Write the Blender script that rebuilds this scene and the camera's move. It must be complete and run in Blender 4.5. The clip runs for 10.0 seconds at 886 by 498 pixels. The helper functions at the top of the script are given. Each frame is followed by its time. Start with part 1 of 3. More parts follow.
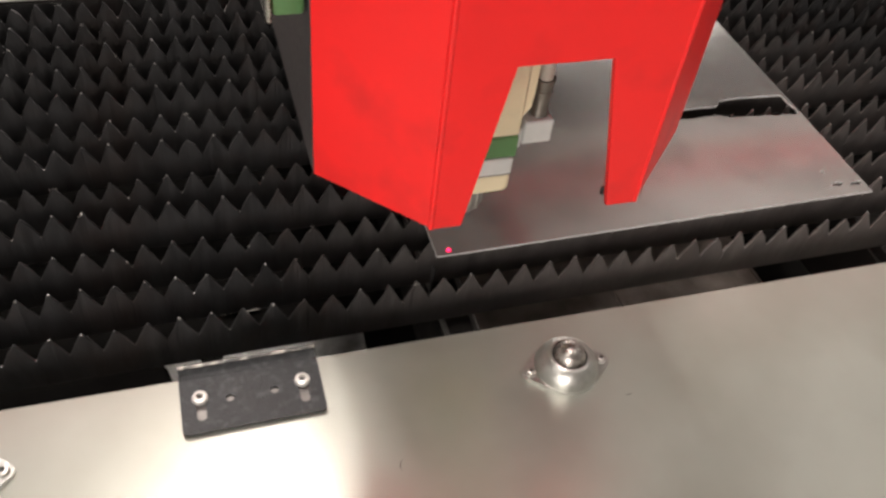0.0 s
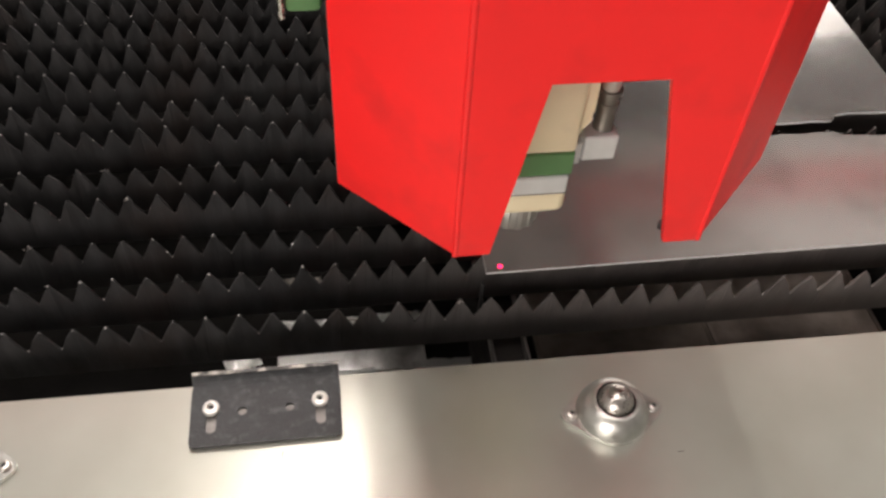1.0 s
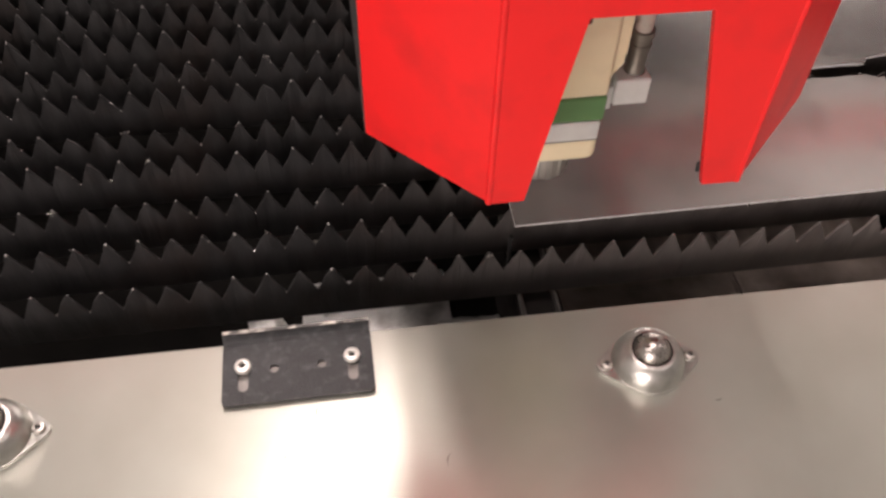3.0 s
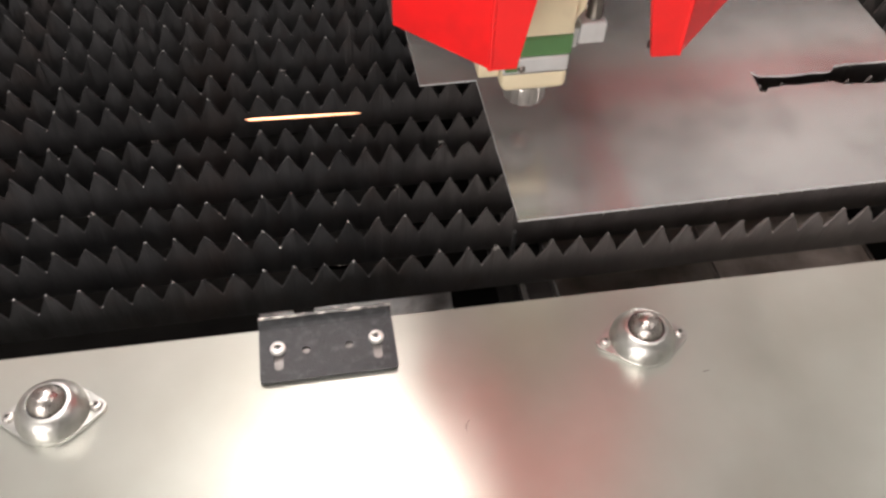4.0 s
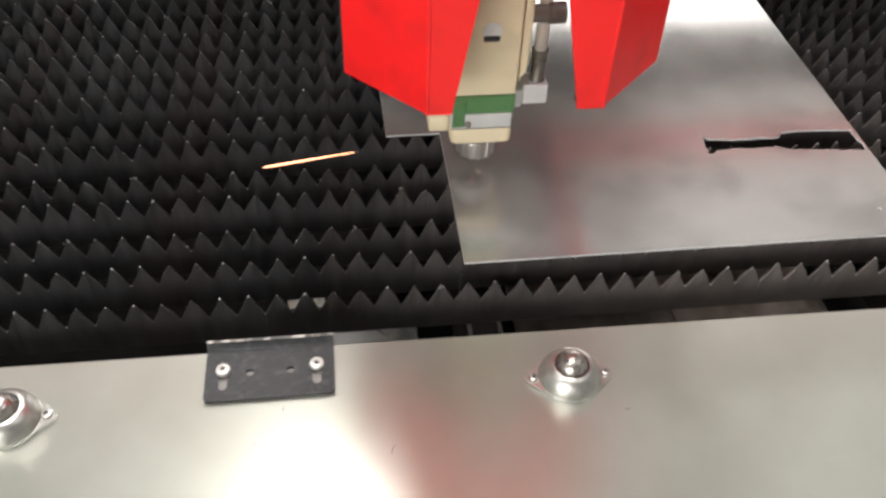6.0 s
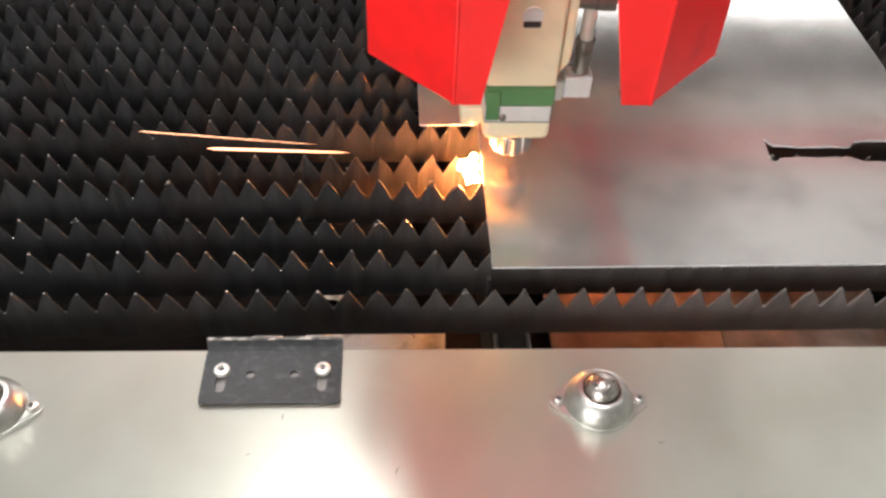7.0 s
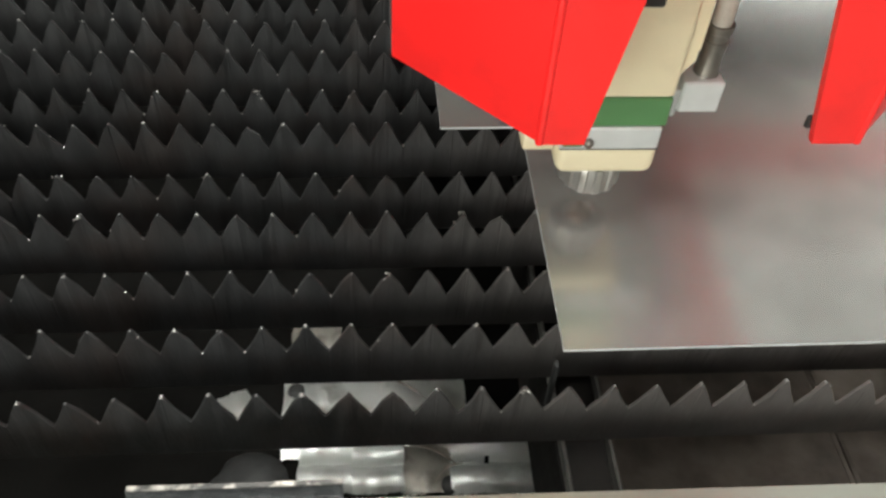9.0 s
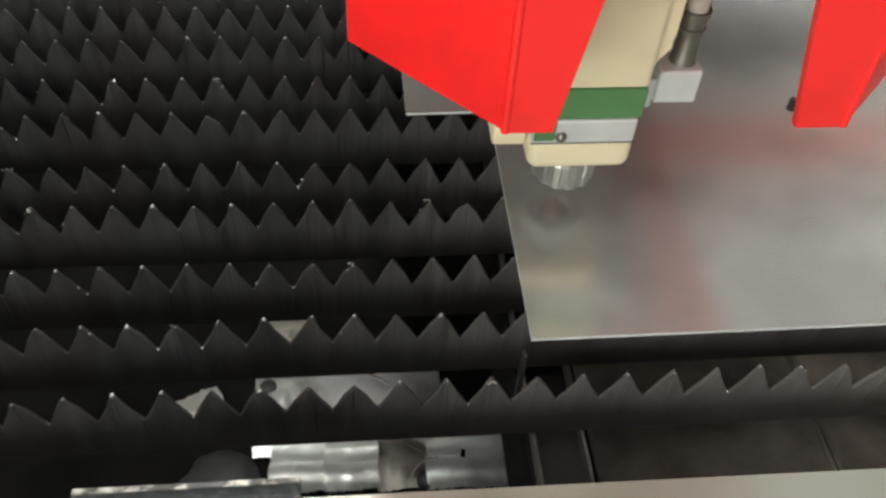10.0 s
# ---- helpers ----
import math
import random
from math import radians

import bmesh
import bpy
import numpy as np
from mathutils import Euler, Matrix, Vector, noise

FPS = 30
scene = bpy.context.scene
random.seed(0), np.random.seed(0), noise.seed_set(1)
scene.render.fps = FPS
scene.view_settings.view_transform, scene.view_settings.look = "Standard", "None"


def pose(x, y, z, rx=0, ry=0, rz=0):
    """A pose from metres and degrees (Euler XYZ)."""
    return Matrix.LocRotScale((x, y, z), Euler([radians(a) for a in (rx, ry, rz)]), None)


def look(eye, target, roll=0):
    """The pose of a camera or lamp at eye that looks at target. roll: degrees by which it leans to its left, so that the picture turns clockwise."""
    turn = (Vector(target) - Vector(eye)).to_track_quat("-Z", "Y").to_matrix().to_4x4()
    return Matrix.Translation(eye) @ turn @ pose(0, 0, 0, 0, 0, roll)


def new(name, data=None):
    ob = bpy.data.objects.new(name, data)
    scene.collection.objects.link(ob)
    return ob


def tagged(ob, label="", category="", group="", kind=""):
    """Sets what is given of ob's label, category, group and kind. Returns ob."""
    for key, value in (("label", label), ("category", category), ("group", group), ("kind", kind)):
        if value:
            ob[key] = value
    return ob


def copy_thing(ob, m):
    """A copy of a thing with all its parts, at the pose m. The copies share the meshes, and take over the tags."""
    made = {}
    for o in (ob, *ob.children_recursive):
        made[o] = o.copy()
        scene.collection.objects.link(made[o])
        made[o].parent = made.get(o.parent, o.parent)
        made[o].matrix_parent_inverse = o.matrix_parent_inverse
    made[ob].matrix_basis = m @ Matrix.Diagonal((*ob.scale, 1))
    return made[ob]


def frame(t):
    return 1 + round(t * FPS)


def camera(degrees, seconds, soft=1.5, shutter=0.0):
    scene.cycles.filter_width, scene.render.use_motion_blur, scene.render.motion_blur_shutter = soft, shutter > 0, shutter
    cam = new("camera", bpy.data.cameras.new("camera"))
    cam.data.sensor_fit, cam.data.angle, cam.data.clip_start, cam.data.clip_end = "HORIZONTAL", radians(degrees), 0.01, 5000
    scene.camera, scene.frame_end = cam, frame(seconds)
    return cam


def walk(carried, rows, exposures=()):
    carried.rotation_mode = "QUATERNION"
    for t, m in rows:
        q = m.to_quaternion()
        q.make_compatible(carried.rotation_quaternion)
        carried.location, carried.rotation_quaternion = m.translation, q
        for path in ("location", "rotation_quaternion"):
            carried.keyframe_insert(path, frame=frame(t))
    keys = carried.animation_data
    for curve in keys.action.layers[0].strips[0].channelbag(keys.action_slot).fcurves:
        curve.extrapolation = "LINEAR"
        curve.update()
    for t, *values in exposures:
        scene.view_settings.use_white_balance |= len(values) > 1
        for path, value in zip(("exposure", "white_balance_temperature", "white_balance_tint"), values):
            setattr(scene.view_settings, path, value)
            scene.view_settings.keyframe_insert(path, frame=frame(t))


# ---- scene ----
cam = camera(55.2, 10.0, soft=2.8)
PATH = [
    (0, (0.058, -0.378, 0.512), (0.575, 0.923, -0.916), 7.6),
    (0.5, (0.127, -0.357, 0.501), (0.425, 0.971, -0.965), 5.1),
    (1, (0.126, -0.33, 0.496), (0.365, 0.985, -0.992), 3.8),
    (1.5, (0.115, -0.316, 0.486), (0.299, 0.98, -1.026), 2.5),
    (2, (0.112, -0.304, 0.484), (0.295, 0.967, -1.049), 1.6),
    (2.5, (0.114, -0.305, 0.482), (0.304, 0.958, -1.057), 1.2),
    (3, (0.115, -0.33, 0.481), (0.318, 0.933, -1.057), 1.5),
    (3.2, (0.111, -0.346, 0.482), (0.315, 0.905, -1.065), 1.7),
    (4.3, (0.08, -0.413, 0.523), (0.351, 0.906, -0.955), 1.4),
    (4.5, (0.081, -0.439, 0.522), (0.361, 0.907, -0.931), 0.7),
    (5, (0.093, -0.445, 0.535), (0.42, 0.915, -0.895), 2.3),
    (5.5, (0.114, -0.438, 0.535), (0.41, 0.959, -0.865), 2.5),
    (7, (0.163, -0.385, 0.5), (0.258, 1.009, -0.931), 2.5),
    (7.5, (0.14, -0.286, 0.467), (0.258, 1.088, -0.982), 2.5),
    (8, (0.128, -0.221, 0.435), (0.302, 1.114, -1.044), 4.0),
    (8.5, (0.133, -0.199, 0.396), (0.295, 1.141, -1.08), 4.7),
    (9, (0.137, -0.184, 0.371), (0.287, 1.163, -1.099), 3.9),
    (9.5, (0.147, -0.179, 0.363), (0.304, 1.161, -1.113), 3.5),
    (10, (0.152, -0.177, 0.358), (0.328, 1.158, -1.121), 3.8),
]
walk(cam, [(t, look(eye, target, roll)) for t, eye, target, roll in PATH], [(0, 0.08, 6850, 17), (1.5, 0.08, 6800, 17), (2.0, 0.08, 6750, 15), (3.0, 0.07, 7100, 26), (3.2, 0.08, 7100, 26), (4.3, 0.32, 6500, 15), (5.0, 0.19, 6450, 14), (5.7, 0.24, 6450, 13),
      (7.0, 0.36, 6350, 12), (7.5, 0.36, 6550, 12), (8.0, 0.32, 6550, 14), (8.5, 0.43, 6300, 1), (9.2, 0.53, 6350, 4), (10.0, 0.36, 6350, 3)])

# ---- light: factory hall with a ceiling panel, unseen fill lamps, far glowing panel ----
world = bpy.data.worlds.new("hall_air")
scene.world = world
world.use_nodes = True
world.node_tree.nodes["Background"].inputs[0].default_value = (0.9, 0.95, 1.0, 1)
world.node_tree.nodes["Background"].inputs[1].default_value = 0.25


def area(name, x, y, z, sx, sy, watts, target, color=(1, 0.97, 0.92)):
    d = bpy.data.lights.new(name, "AREA")
    d.shape, d.size, d.size_y, d.energy, d.color = "RECTANGLE", sx, sy, watts, color
    ob = new(name, d)
    ob.matrix_world = look((x, y, z), target)
    return ob


area("ceiling_panel_lamp", 0.20, 3.30, 4.3, 0.92, 2.2, 195, (0.20, 3.2, 0))
# two unseen fill lamps, added for the light bounced round the hall
area("ceiling_panel_lamp", -2.6, -1.2, 4.3, 0.6, 2.4, 38, (-2.2, -1.2, 0))
area("ceiling_panel_lamp", 3.2, -0.6, 4.3, 0.6, 2.4, 24, (2.8, -1.2, 0))
# unseen lamp added overhead to brighten the offcuts in the pit
area("ceiling_panel_lamp", -0.05, 0.10, 4.3, 0.5, 1.2, 95, (-0.05, 0.10, 0))
# unseen fill added from the front left, for the cover and slat teeth
area("south_window_light", -2.0, -4.6, 1.8, 4.0, 2.0, 235, (0.3, 0, 0.3))
# unseen fill, added to brighten what the sheet reflects
area("roof_light", 2.7, 4.0, 4.4, 2.6, 1.8, 2.4, (2.7, 4.0, 0))


# ---- materials ----
def material(name, color, rough=0.5, metal=0.0, var=0.25, scale=30.0, bump=0.1, fine=400.0, stretch=(1, 1, 1), rvar=0.15, dark=None, dark_amount=0.0, dark_scale=9.0, spec=0.5, dark_detail=7.0, dark_from=0.52):
    m = bpy.data.materials.new(name)
    m.use_nodes = True
    nt = m.node_tree
    n, l = nt.nodes, nt.links
    p = n["Principled BSDF"]
    p.inputs["Metallic"].default_value = metal
    p.inputs["Specular IOR Level"].default_value = spec
    co = n.new("ShaderNodeTexCoord")
    mp = n.new("ShaderNodeMapping")
    mp.inputs["Scale"].default_value = stretch
    l.new(co.outputs["Object"], mp.inputs[0])
    info = n.new("ShaderNodeObjectInfo")
    big = n.new("ShaderNodeTexNoise")
    big.noise_dimensions = "4D"
    big.inputs["Scale"].default_value, big.inputs["Detail"].default_value = scale, 5
    l.new(mp.outputs[0], big.inputs["Vector"])
    mul = n.new("ShaderNodeMath")
    mul.operation = "MULTIPLY"
    mul.inputs[1].default_value = 40
    l.new(info.outputs["Random"], mul.inputs[0])
    l.new(mul.outputs[0], big.inputs["W"])
    small = n.new("ShaderNodeTexNoise")
    small.inputs["Scale"].default_value, small.inputs["Detail"].default_value = fine, 4
    l.new(mp.outputs[0], small.inputs["Vector"])
    ramp = n.new("ShaderNodeValToRGB")
    ramp.color_ramp.elements[0].position, ramp.color_ramp.elements[1].position = 0.3, 0.7
    ramp.color_ramp.elements[0].color = (*[c * (1 - var) for c in color], 1)
    ramp.color_ramp.elements[1].color = (*[min(1, c * (1 + var)) for c in color], 1)
    l.new(big.outputs["Fac"], ramp.inputs[0])
    last = ramp.outputs[0]
    if dark:
        st = n.new("ShaderNodeTexNoise")
        st.inputs["Scale"].default_value, st.inputs["Detail"].default_value = dark_scale, dark_detail
        l.new(co.outputs["Object"], st.inputs["Vector"])
        r2 = n.new("ShaderNodeValToRGB")
        r2.color_ramp.elements[0].position, r2.color_ramp.elements[1].position = dark_from, 0.72
        r2.color_ramp.elements[0].color, r2.color_ramp.elements[1].color = (0, 0, 0, 1), (dark_amount,) * 3 + (1,)
        l.new(st.outputs["Fac"], r2.inputs[0])
        mx = n.new("ShaderNodeMixRGB")
        mx.inputs[2].default_value = (*dark, 1)
        l.new(r2.outputs[0], mx.inputs[0])
        l.new(last, mx.inputs[1])
        last = mx.outputs[0]
    l.new(last, p.inputs["Base Color"])
    rr = n.new("ShaderNodeMapRange")
    rr.inputs["To Min"].default_value, rr.inputs["To Max"].default_value = max(0.02, rough - rvar), min(1, rough + rvar)
    l.new(small.outputs["Fac"], rr.inputs["Value"])
    l.new(rr.outputs[0], p.inputs["Roughness"])
    if bump:
        b = n.new("ShaderNodeBump")
        b.inputs["Strength"].default_value, b.inputs["Distance"].default_value = bump, 0.001
        l.new(small.outputs["Fac"], b.inputs["Height"])
        l.new(b.outputs[0], p.inputs["Normal"])
    return m


def glow(name, color, strength):
    m = bpy.data.materials.new(name)
    m.use_nodes = True
    p = m.node_tree.nodes["Principled BSDF"]
    p.inputs["Base Color"].default_value = (*color, 1)
    p.inputs["Emission Color"].default_value = (*color, 1)
    p.inputs["Emission Strength"].default_value = strength
    return m


def slat_material():
    """Burnt black steel, rust and slag lower down the faces, rubbed bright on the very points."""
    m = material("burnt_steel", (0.036, 0.036, 0.0368), 0.55, 0.25, 0.42, 34, 0.35, 260, (2.2, 1, 0.6), 0.15, (0.042, 0.027, 0.021), 0.6, 12)
    n, l = m.node_tree.nodes, m.node_tree.links
    p = n["Principled BSDF"]
    co = n.new("ShaderNodeTexCoord")
    sep = n.new("ShaderNodeSeparateXYZ")
    l.new(co.outputs["Object"], sep.inputs[0])
    no = n.new("ShaderNodeTexNoise")
    no.inputs["Scale"].default_value = 140
    l.new(co.outputs["Object"], no.inputs["Vector"])
    ma = n.new("ShaderNodeMath")
    ma.operation, ma.inputs[1].default_value = "MULTIPLY_ADD", 0.0065
    l.new(no.outputs["Fac"], ma.inputs[0])
    l.new(sep.outputs[2], ma.inputs[2])
    r = n.new("ShaderNodeMapRange")
    r.inputs["From Min"].default_value, r.inputs["From Max"].default_value = 0.0028, 0.0040
    l.new(ma.outputs[0], r.inputs["Value"])
    mx = n.new("ShaderNodeMixRGB")
    mx.inputs[2].default_value = (0.29, 0.285, 0.275, 1)
    old = p.inputs["Base Color"].links[0].from_socket
    # brown cutting dust round where sheets are cut, made paler to paint in haze
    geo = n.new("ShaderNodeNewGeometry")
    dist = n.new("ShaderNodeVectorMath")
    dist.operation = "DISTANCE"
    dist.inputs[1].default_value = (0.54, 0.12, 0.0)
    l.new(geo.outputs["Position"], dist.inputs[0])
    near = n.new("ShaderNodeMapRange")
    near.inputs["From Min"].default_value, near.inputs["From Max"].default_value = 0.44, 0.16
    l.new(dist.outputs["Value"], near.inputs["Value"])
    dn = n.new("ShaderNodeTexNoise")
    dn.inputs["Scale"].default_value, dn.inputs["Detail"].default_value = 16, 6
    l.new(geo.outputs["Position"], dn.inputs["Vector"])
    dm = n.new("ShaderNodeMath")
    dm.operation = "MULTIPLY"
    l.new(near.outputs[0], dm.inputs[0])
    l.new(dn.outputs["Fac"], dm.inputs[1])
    dust_and_haze = n.new("ShaderNodeMixRGB")
    dust_and_haze.inputs[2].default_value = (0.24, 0.212, 0.198, 1)
    l.new(dm.outputs[0], dust_and_haze.inputs[0])
    l.new(old, dust_and_haze.inputs[1])
    old = dust_and_haze.outputs[0]
    l.new(r.outputs[0], mx.inputs[0])
    l.new(old, mx.inputs[1])
    l.new(mx.outputs[0], p.inputs["Base Color"])
    return m


M_APRON = material("galvanised_apron", (0.53, 0.545, 0.49), 0.325, 0.72, 0.08, 9, 0.0, 16, (1, 1, 1), 0.035, (0.40, 0.39, 0.33), 0.6, 7, dark_detail=4.0, dark_from=0.42)
M_SHEET = material("mild_steel_sheet", (0.58, 0.57, 0.555), 0.212, 0.74, 0.06, 7, 0.0, 22, (1, 1, 1), 0.04, (0.33, 0.32, 0.31), 0.6, 14, dark_detail=6.0, dark_from=0.46)
# edge highlight put into a pale colour on the sheet's cut faces
M_SHEET_EDGE = material("cut_edge_highlight", (0.90, 0.89, 0.86), 0.35, 0.1)
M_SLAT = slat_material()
M_RED = material("red_painted_cover", (0.90, 0.013, 0.013), 0.42, 0.0, 0.05, 14, 0.05, 500, (1, 1, 1), 0.08, (0.46, 0.013, 0.013), 0.42, 17)
M_CREAM = material("cream_painted_casting", (0.80, 0.70, 0.48), 0.5, 0.0, 0.06, 20, 0.1, 350, (1, 1, 1), 0.1, (0.42, 0.34, 0.22), 0.35, 22)
M_GREEN = material("green_enamel", (0.085, 0.20, 0.075), 0.45, 0.0, 0.1, 40)
M_ALU = material("blasted_aluminium", (0.74, 0.75, 0.74), 0.42, 0.45, 0.08, 60)
M_BRIGHT = material("zinc_plated_screw", (0.80, 0.79, 0.75), 0.40, 0.45, 0.06, 200, 0.05)
M_RING = material("worn_nickel_ring", (0.46, 0.44, 0.41), 0.36, 0.75, 0.10, 60, 0.05)
M_GUN = material("dull_nickel", (0.21, 0.19, 0.17), 0.38, 0.8, 0.15, 80, 0.1)
M_CHROME = material("polished_chrome", (0.70, 0.68, 0.64), 0.27, 1.0, 0.06, 80, 0.05)
M_ZINC = material("cast_zinc_housing", (0.56, 0.56, 0.53), 0.34, 1.0, 0.15, 90, 0.25, 500, dark=(0.3, 0.31, 0.28), dark_amount=0.5, dark_scale=60)
M_BALL = material("steel_ball", (0.46, 0.43, 0.40), 0.30, 1.0, 0.1, 120, 0.06, 600)
M_BLACK = material("black_textured_paint", (0.019, 0.021, 0.023), 0.40, 0.0, 0.25, 90, 0.9, 700, (1, 1, 1), 0.15, (0.10, 0.105, 0.105), 0.5, 160)
# pit floor, nearly black and darker than the frame steel
M_PIT = material("near_black_pit_steel", (0.007, 0.0065, 0.006), 0.85, 0.0, 0.4, 20, 0.4, 200, spec=0.06)
M_SOOT = material("slag_crusted_lump", (0.035, 0.035, 0.035), 0.6, 0.2, 0.4, 40, 0.5, 200)
M_RUBBED_AND_SHADE = material("rubbed_flange_and_slot_shade", (0.17, 0.16, 0.15), 0.45, 0.5, 0.4, 60, 0.3)
M_LIP = material("chipped_black_lip", (0.05, 0.048, 0.046), 0.4, 0.3, 0.4, 130, 0.4, dark=(0.66, 0.62, 0.56), dark_amount=1.0, dark_scale=95, dark_from=0.50)
M_DARK = material("dark_steel_and_shade", (0.016, 0.014, 0.013), 0.75, 0.0, 0.4, 20, 0.4, 200, spec=0.12)
M_RUST = material("rusty_tray", (0.30, 0.25, 0.22), 0.6, 0.3, 0.4, 22, 0.6, 150, dark=(0.14, 0.10, 0.08), dark_amount=0.7, dark_scale=14)
M_SCRAP = material("bright_offcut", (0.90, 0.91, 0.89), 0.36, 0.5, 0.10, 14, 0.1, 60, dark=(0.16, 0.14, 0.12), dark_amount=0.7, dark_scale=24)
M_STAINED = material("stained_steel", (0.40, 0.37, 0.33), 0.5, 0.4, 0.3, 40, 0.2, 120, dark=(0.09, 0.08, 0.07), dark_amount=0.9, dark_scale=45)
M_GREY = material("light_grey_paint", (0.55, 0.55, 0.53), 0.5, 0.0, 0.06, 6)
M_SIDE = material("dark_grey_side", (0.045, 0.042, 0.042), 0.6, 0.0, 0.2, 20)
M_HOLE = material("dark_recess_and_rubber", (0.015, 0.014, 0.014), 0.6, 0.0, 0.2, 50)
M_WALL = material("hall_wall_paint", (0.46, 0.46, 0.45), 0.8, 0.0, 0.08, 1.5, 0.1, 40)
M_FLOOR = material("concrete_floor", (0.3, 0.295, 0.28), 0.7, 0.0, 0.2, 2, 0.2, 60)
M_CEIL = material("hall_ceiling_paint", (0.26, 0.26, 0.255), 0.85, 0.0, 0.06, 1.0, 0.1, 40)
M_BEAD = material("slag_bead", (0.46, 0.44, 0.41), 0.30, 0.7, 0.4, 60)
M_CLOTH = material("gantry_red_paint", (0.66, 0.06, 0.055), 0.45, 0.0, 0.06, 12)
M_WHITE_HOT = glow("white_hot_spark", (1.0, 0.46, 0.24), 3.2)
M_FLAME = glow("cutting_flame", (1.0, 0.34, 0.09), 500)
M_EMBER = glow("orange_ember", (1.0, 0.10, 0.02), 1.3)
hot = M_EMBER.node_tree.nodes.new("ShaderNodeTexNoise")
hot.inputs["Scale"].default_value = 260
heat = M_EMBER.node_tree.nodes.new("ShaderNodeValToRGB")
heat.color_ramp.elements[0].position, heat.color_ramp.elements[1].position = 0.35, 0.68
heat.color_ramp.elements[0].color, heat.color_ramp.elements[1].color = (0.45, 0.03, 0.006, 1), (2.2, 0.42, 0.09, 1)
M_EMBER.node_tree.links.new(hot.outputs["Fac"], heat.inputs[0])
M_EMBER.node_tree.links.new(heat.outputs[0], M_EMBER.node_tree.nodes["Principled BSDF"].inputs["Emission Color"])
M_POOL = glow("molten_slag", (1.0, 0.25, 0.075), 230)
M_SPOT = glow("red_aiming_beam", (1.0, 0.02, 0.10), 3)
# glow of the added panel behind the north wall
M_FAR_GLOW = glow("added_panel_glow", (1.0, 0.97, 0.92), 3.6)


# ---- mesh helpers ----
def mesh(name, bm, mat, smooth=False):
    me = bpy.data.meshes.new(name)
    bmesh.ops.recalc_face_normals(bm, faces=bm.faces[:])
    bm.to_mesh(me)
    bm.free()
    me.materials.append(mat)
    if smooth:
        for f in me.polygons:
            f.use_smooth = True
        me.set_sharp_from_angle(angle=radians(35))
    return me


def part(name, bm, mat, parent=None, label="", smooth=True):
    ob = new(name, mesh(name, bm, mat, smooth))
    ob.parent = parent
    if label:
        tagged(ob, label)
    return ob


def box(bm, x0, x1, y0, y1, z0, z1, bev=0.0, seg=2):
    r = bmesh.ops.create_cube(bm, size=1)
    vs = r["verts"]
    for v in vs:
        v.co = Vector(((x0 + x1) / 2 + v.co.x * (x1 - x0), (y0 + y1) / 2 + v.co.y * (y1 - y0), (z0 + z1) / 2 + v.co.z * (z1 - z0)))
    if bev:
        es = list({e for v in vs for e in v.link_edges})
        bmesh.ops.bevel(bm, geom=es, offset=bev, segments=seg, profile=0.5, affect="EDGES")
    return bm


def boxed(*a, **k):
    return box(bmesh.new(), *a, **k)


def lathe(bm, profile, seg=32, cx=0, cy=0, ridges=0, depth=0.0):
    """Rings of (radius, height), closed at ends of radius 0; ridges make a knurled rim."""
    rings = []
    for r, z in profile:
        if r < 1e-6:
            rings.append([bm.verts.new((cx, cy, z))])
        else:
            ring = []
            for i in range(seg):
                a = 2 * math.pi * i / seg
                rr = r - (depth if ridges and (i * ridges // seg) % 2 else 0)
                ring.append(bm.verts.new((cx + rr * math.cos(a), cy + rr * math.sin(a), z)))
            rings.append(ring)
    for a, b in zip(rings, rings[1:]):
        for i in range(seg):
            j = (i + 1) % seg
            if len(a) == 1 and len(b) > 1:
                bm.faces.new((a[0], b[i], b[j]))
            elif len(b) == 1 and len(a) > 1:
                bm.faces.new((a[i], a[j], b[0]))
            elif len(a) > 1:
                bm.faces.new((a[i], a[j], b[j], b[i]))
    return bm


def circle(cx, cy, r, n=16):
    return [(cx + r * math.cos(2 * math.pi * i / n), cy + r * math.sin(2 * math.pi * i / n)) for i in range(n)]


def slot(cx, y0, y1, r, n=8):
    up = [(cx + r * math.cos(math.pi * i / n), y1 + r * math.sin(math.pi * i / n)) for i in range(n + 1)]
    return up + [(cx - r * math.cos(math.pi * i / n), y0 - r * math.sin(math.pi * i / n)) for i in range(n + 1)]


def plate(loops, z0, z1):
    """A flat plate with holes: the first loop is its outline, the others are openings through it."""
    bm = bmesh.new()
    edges = []
    for lp in loops:
        vs = [bm.verts.new((x, y, z0)) for x, y in lp]
        edges += [bm.edges.new((vs[i], vs[(i + 1) % len(vs)])) for i in range(len(vs))]
    bmesh.ops.triangle_fill(bm, use_beauty=True, use_dissolve=False, edges=edges)
    ext = bmesh.ops.extrude_face_region(bm, geom=bm.faces[:])
    for g in ext["geom"]:
        if isinstance(g, bmesh.types.BMVert):
            g.co.z = z1
    return bm


def rounded(x0, x1, y0, y1, r, n=5):
    out = []
    for cx, cy, a0 in ((x1 - r, y1 - r, 0), (x0 + r, y1 - r, 90), (x0 + r, y0 + r, 180), (x1 - r, y0 + r, 270)):
        out += [(cx + r * math.cos(radians(a0 + 90 * i / n)), cy + r * math.sin(radians(a0 + 90 * i / n))) for i in range(n + 1)]
    return out


def thing(name, label, category, group="", at=None):
    ob = new(name)
    tagged(ob, label, category, group)
    if at:
        ob.matrix_world = at
    return ob


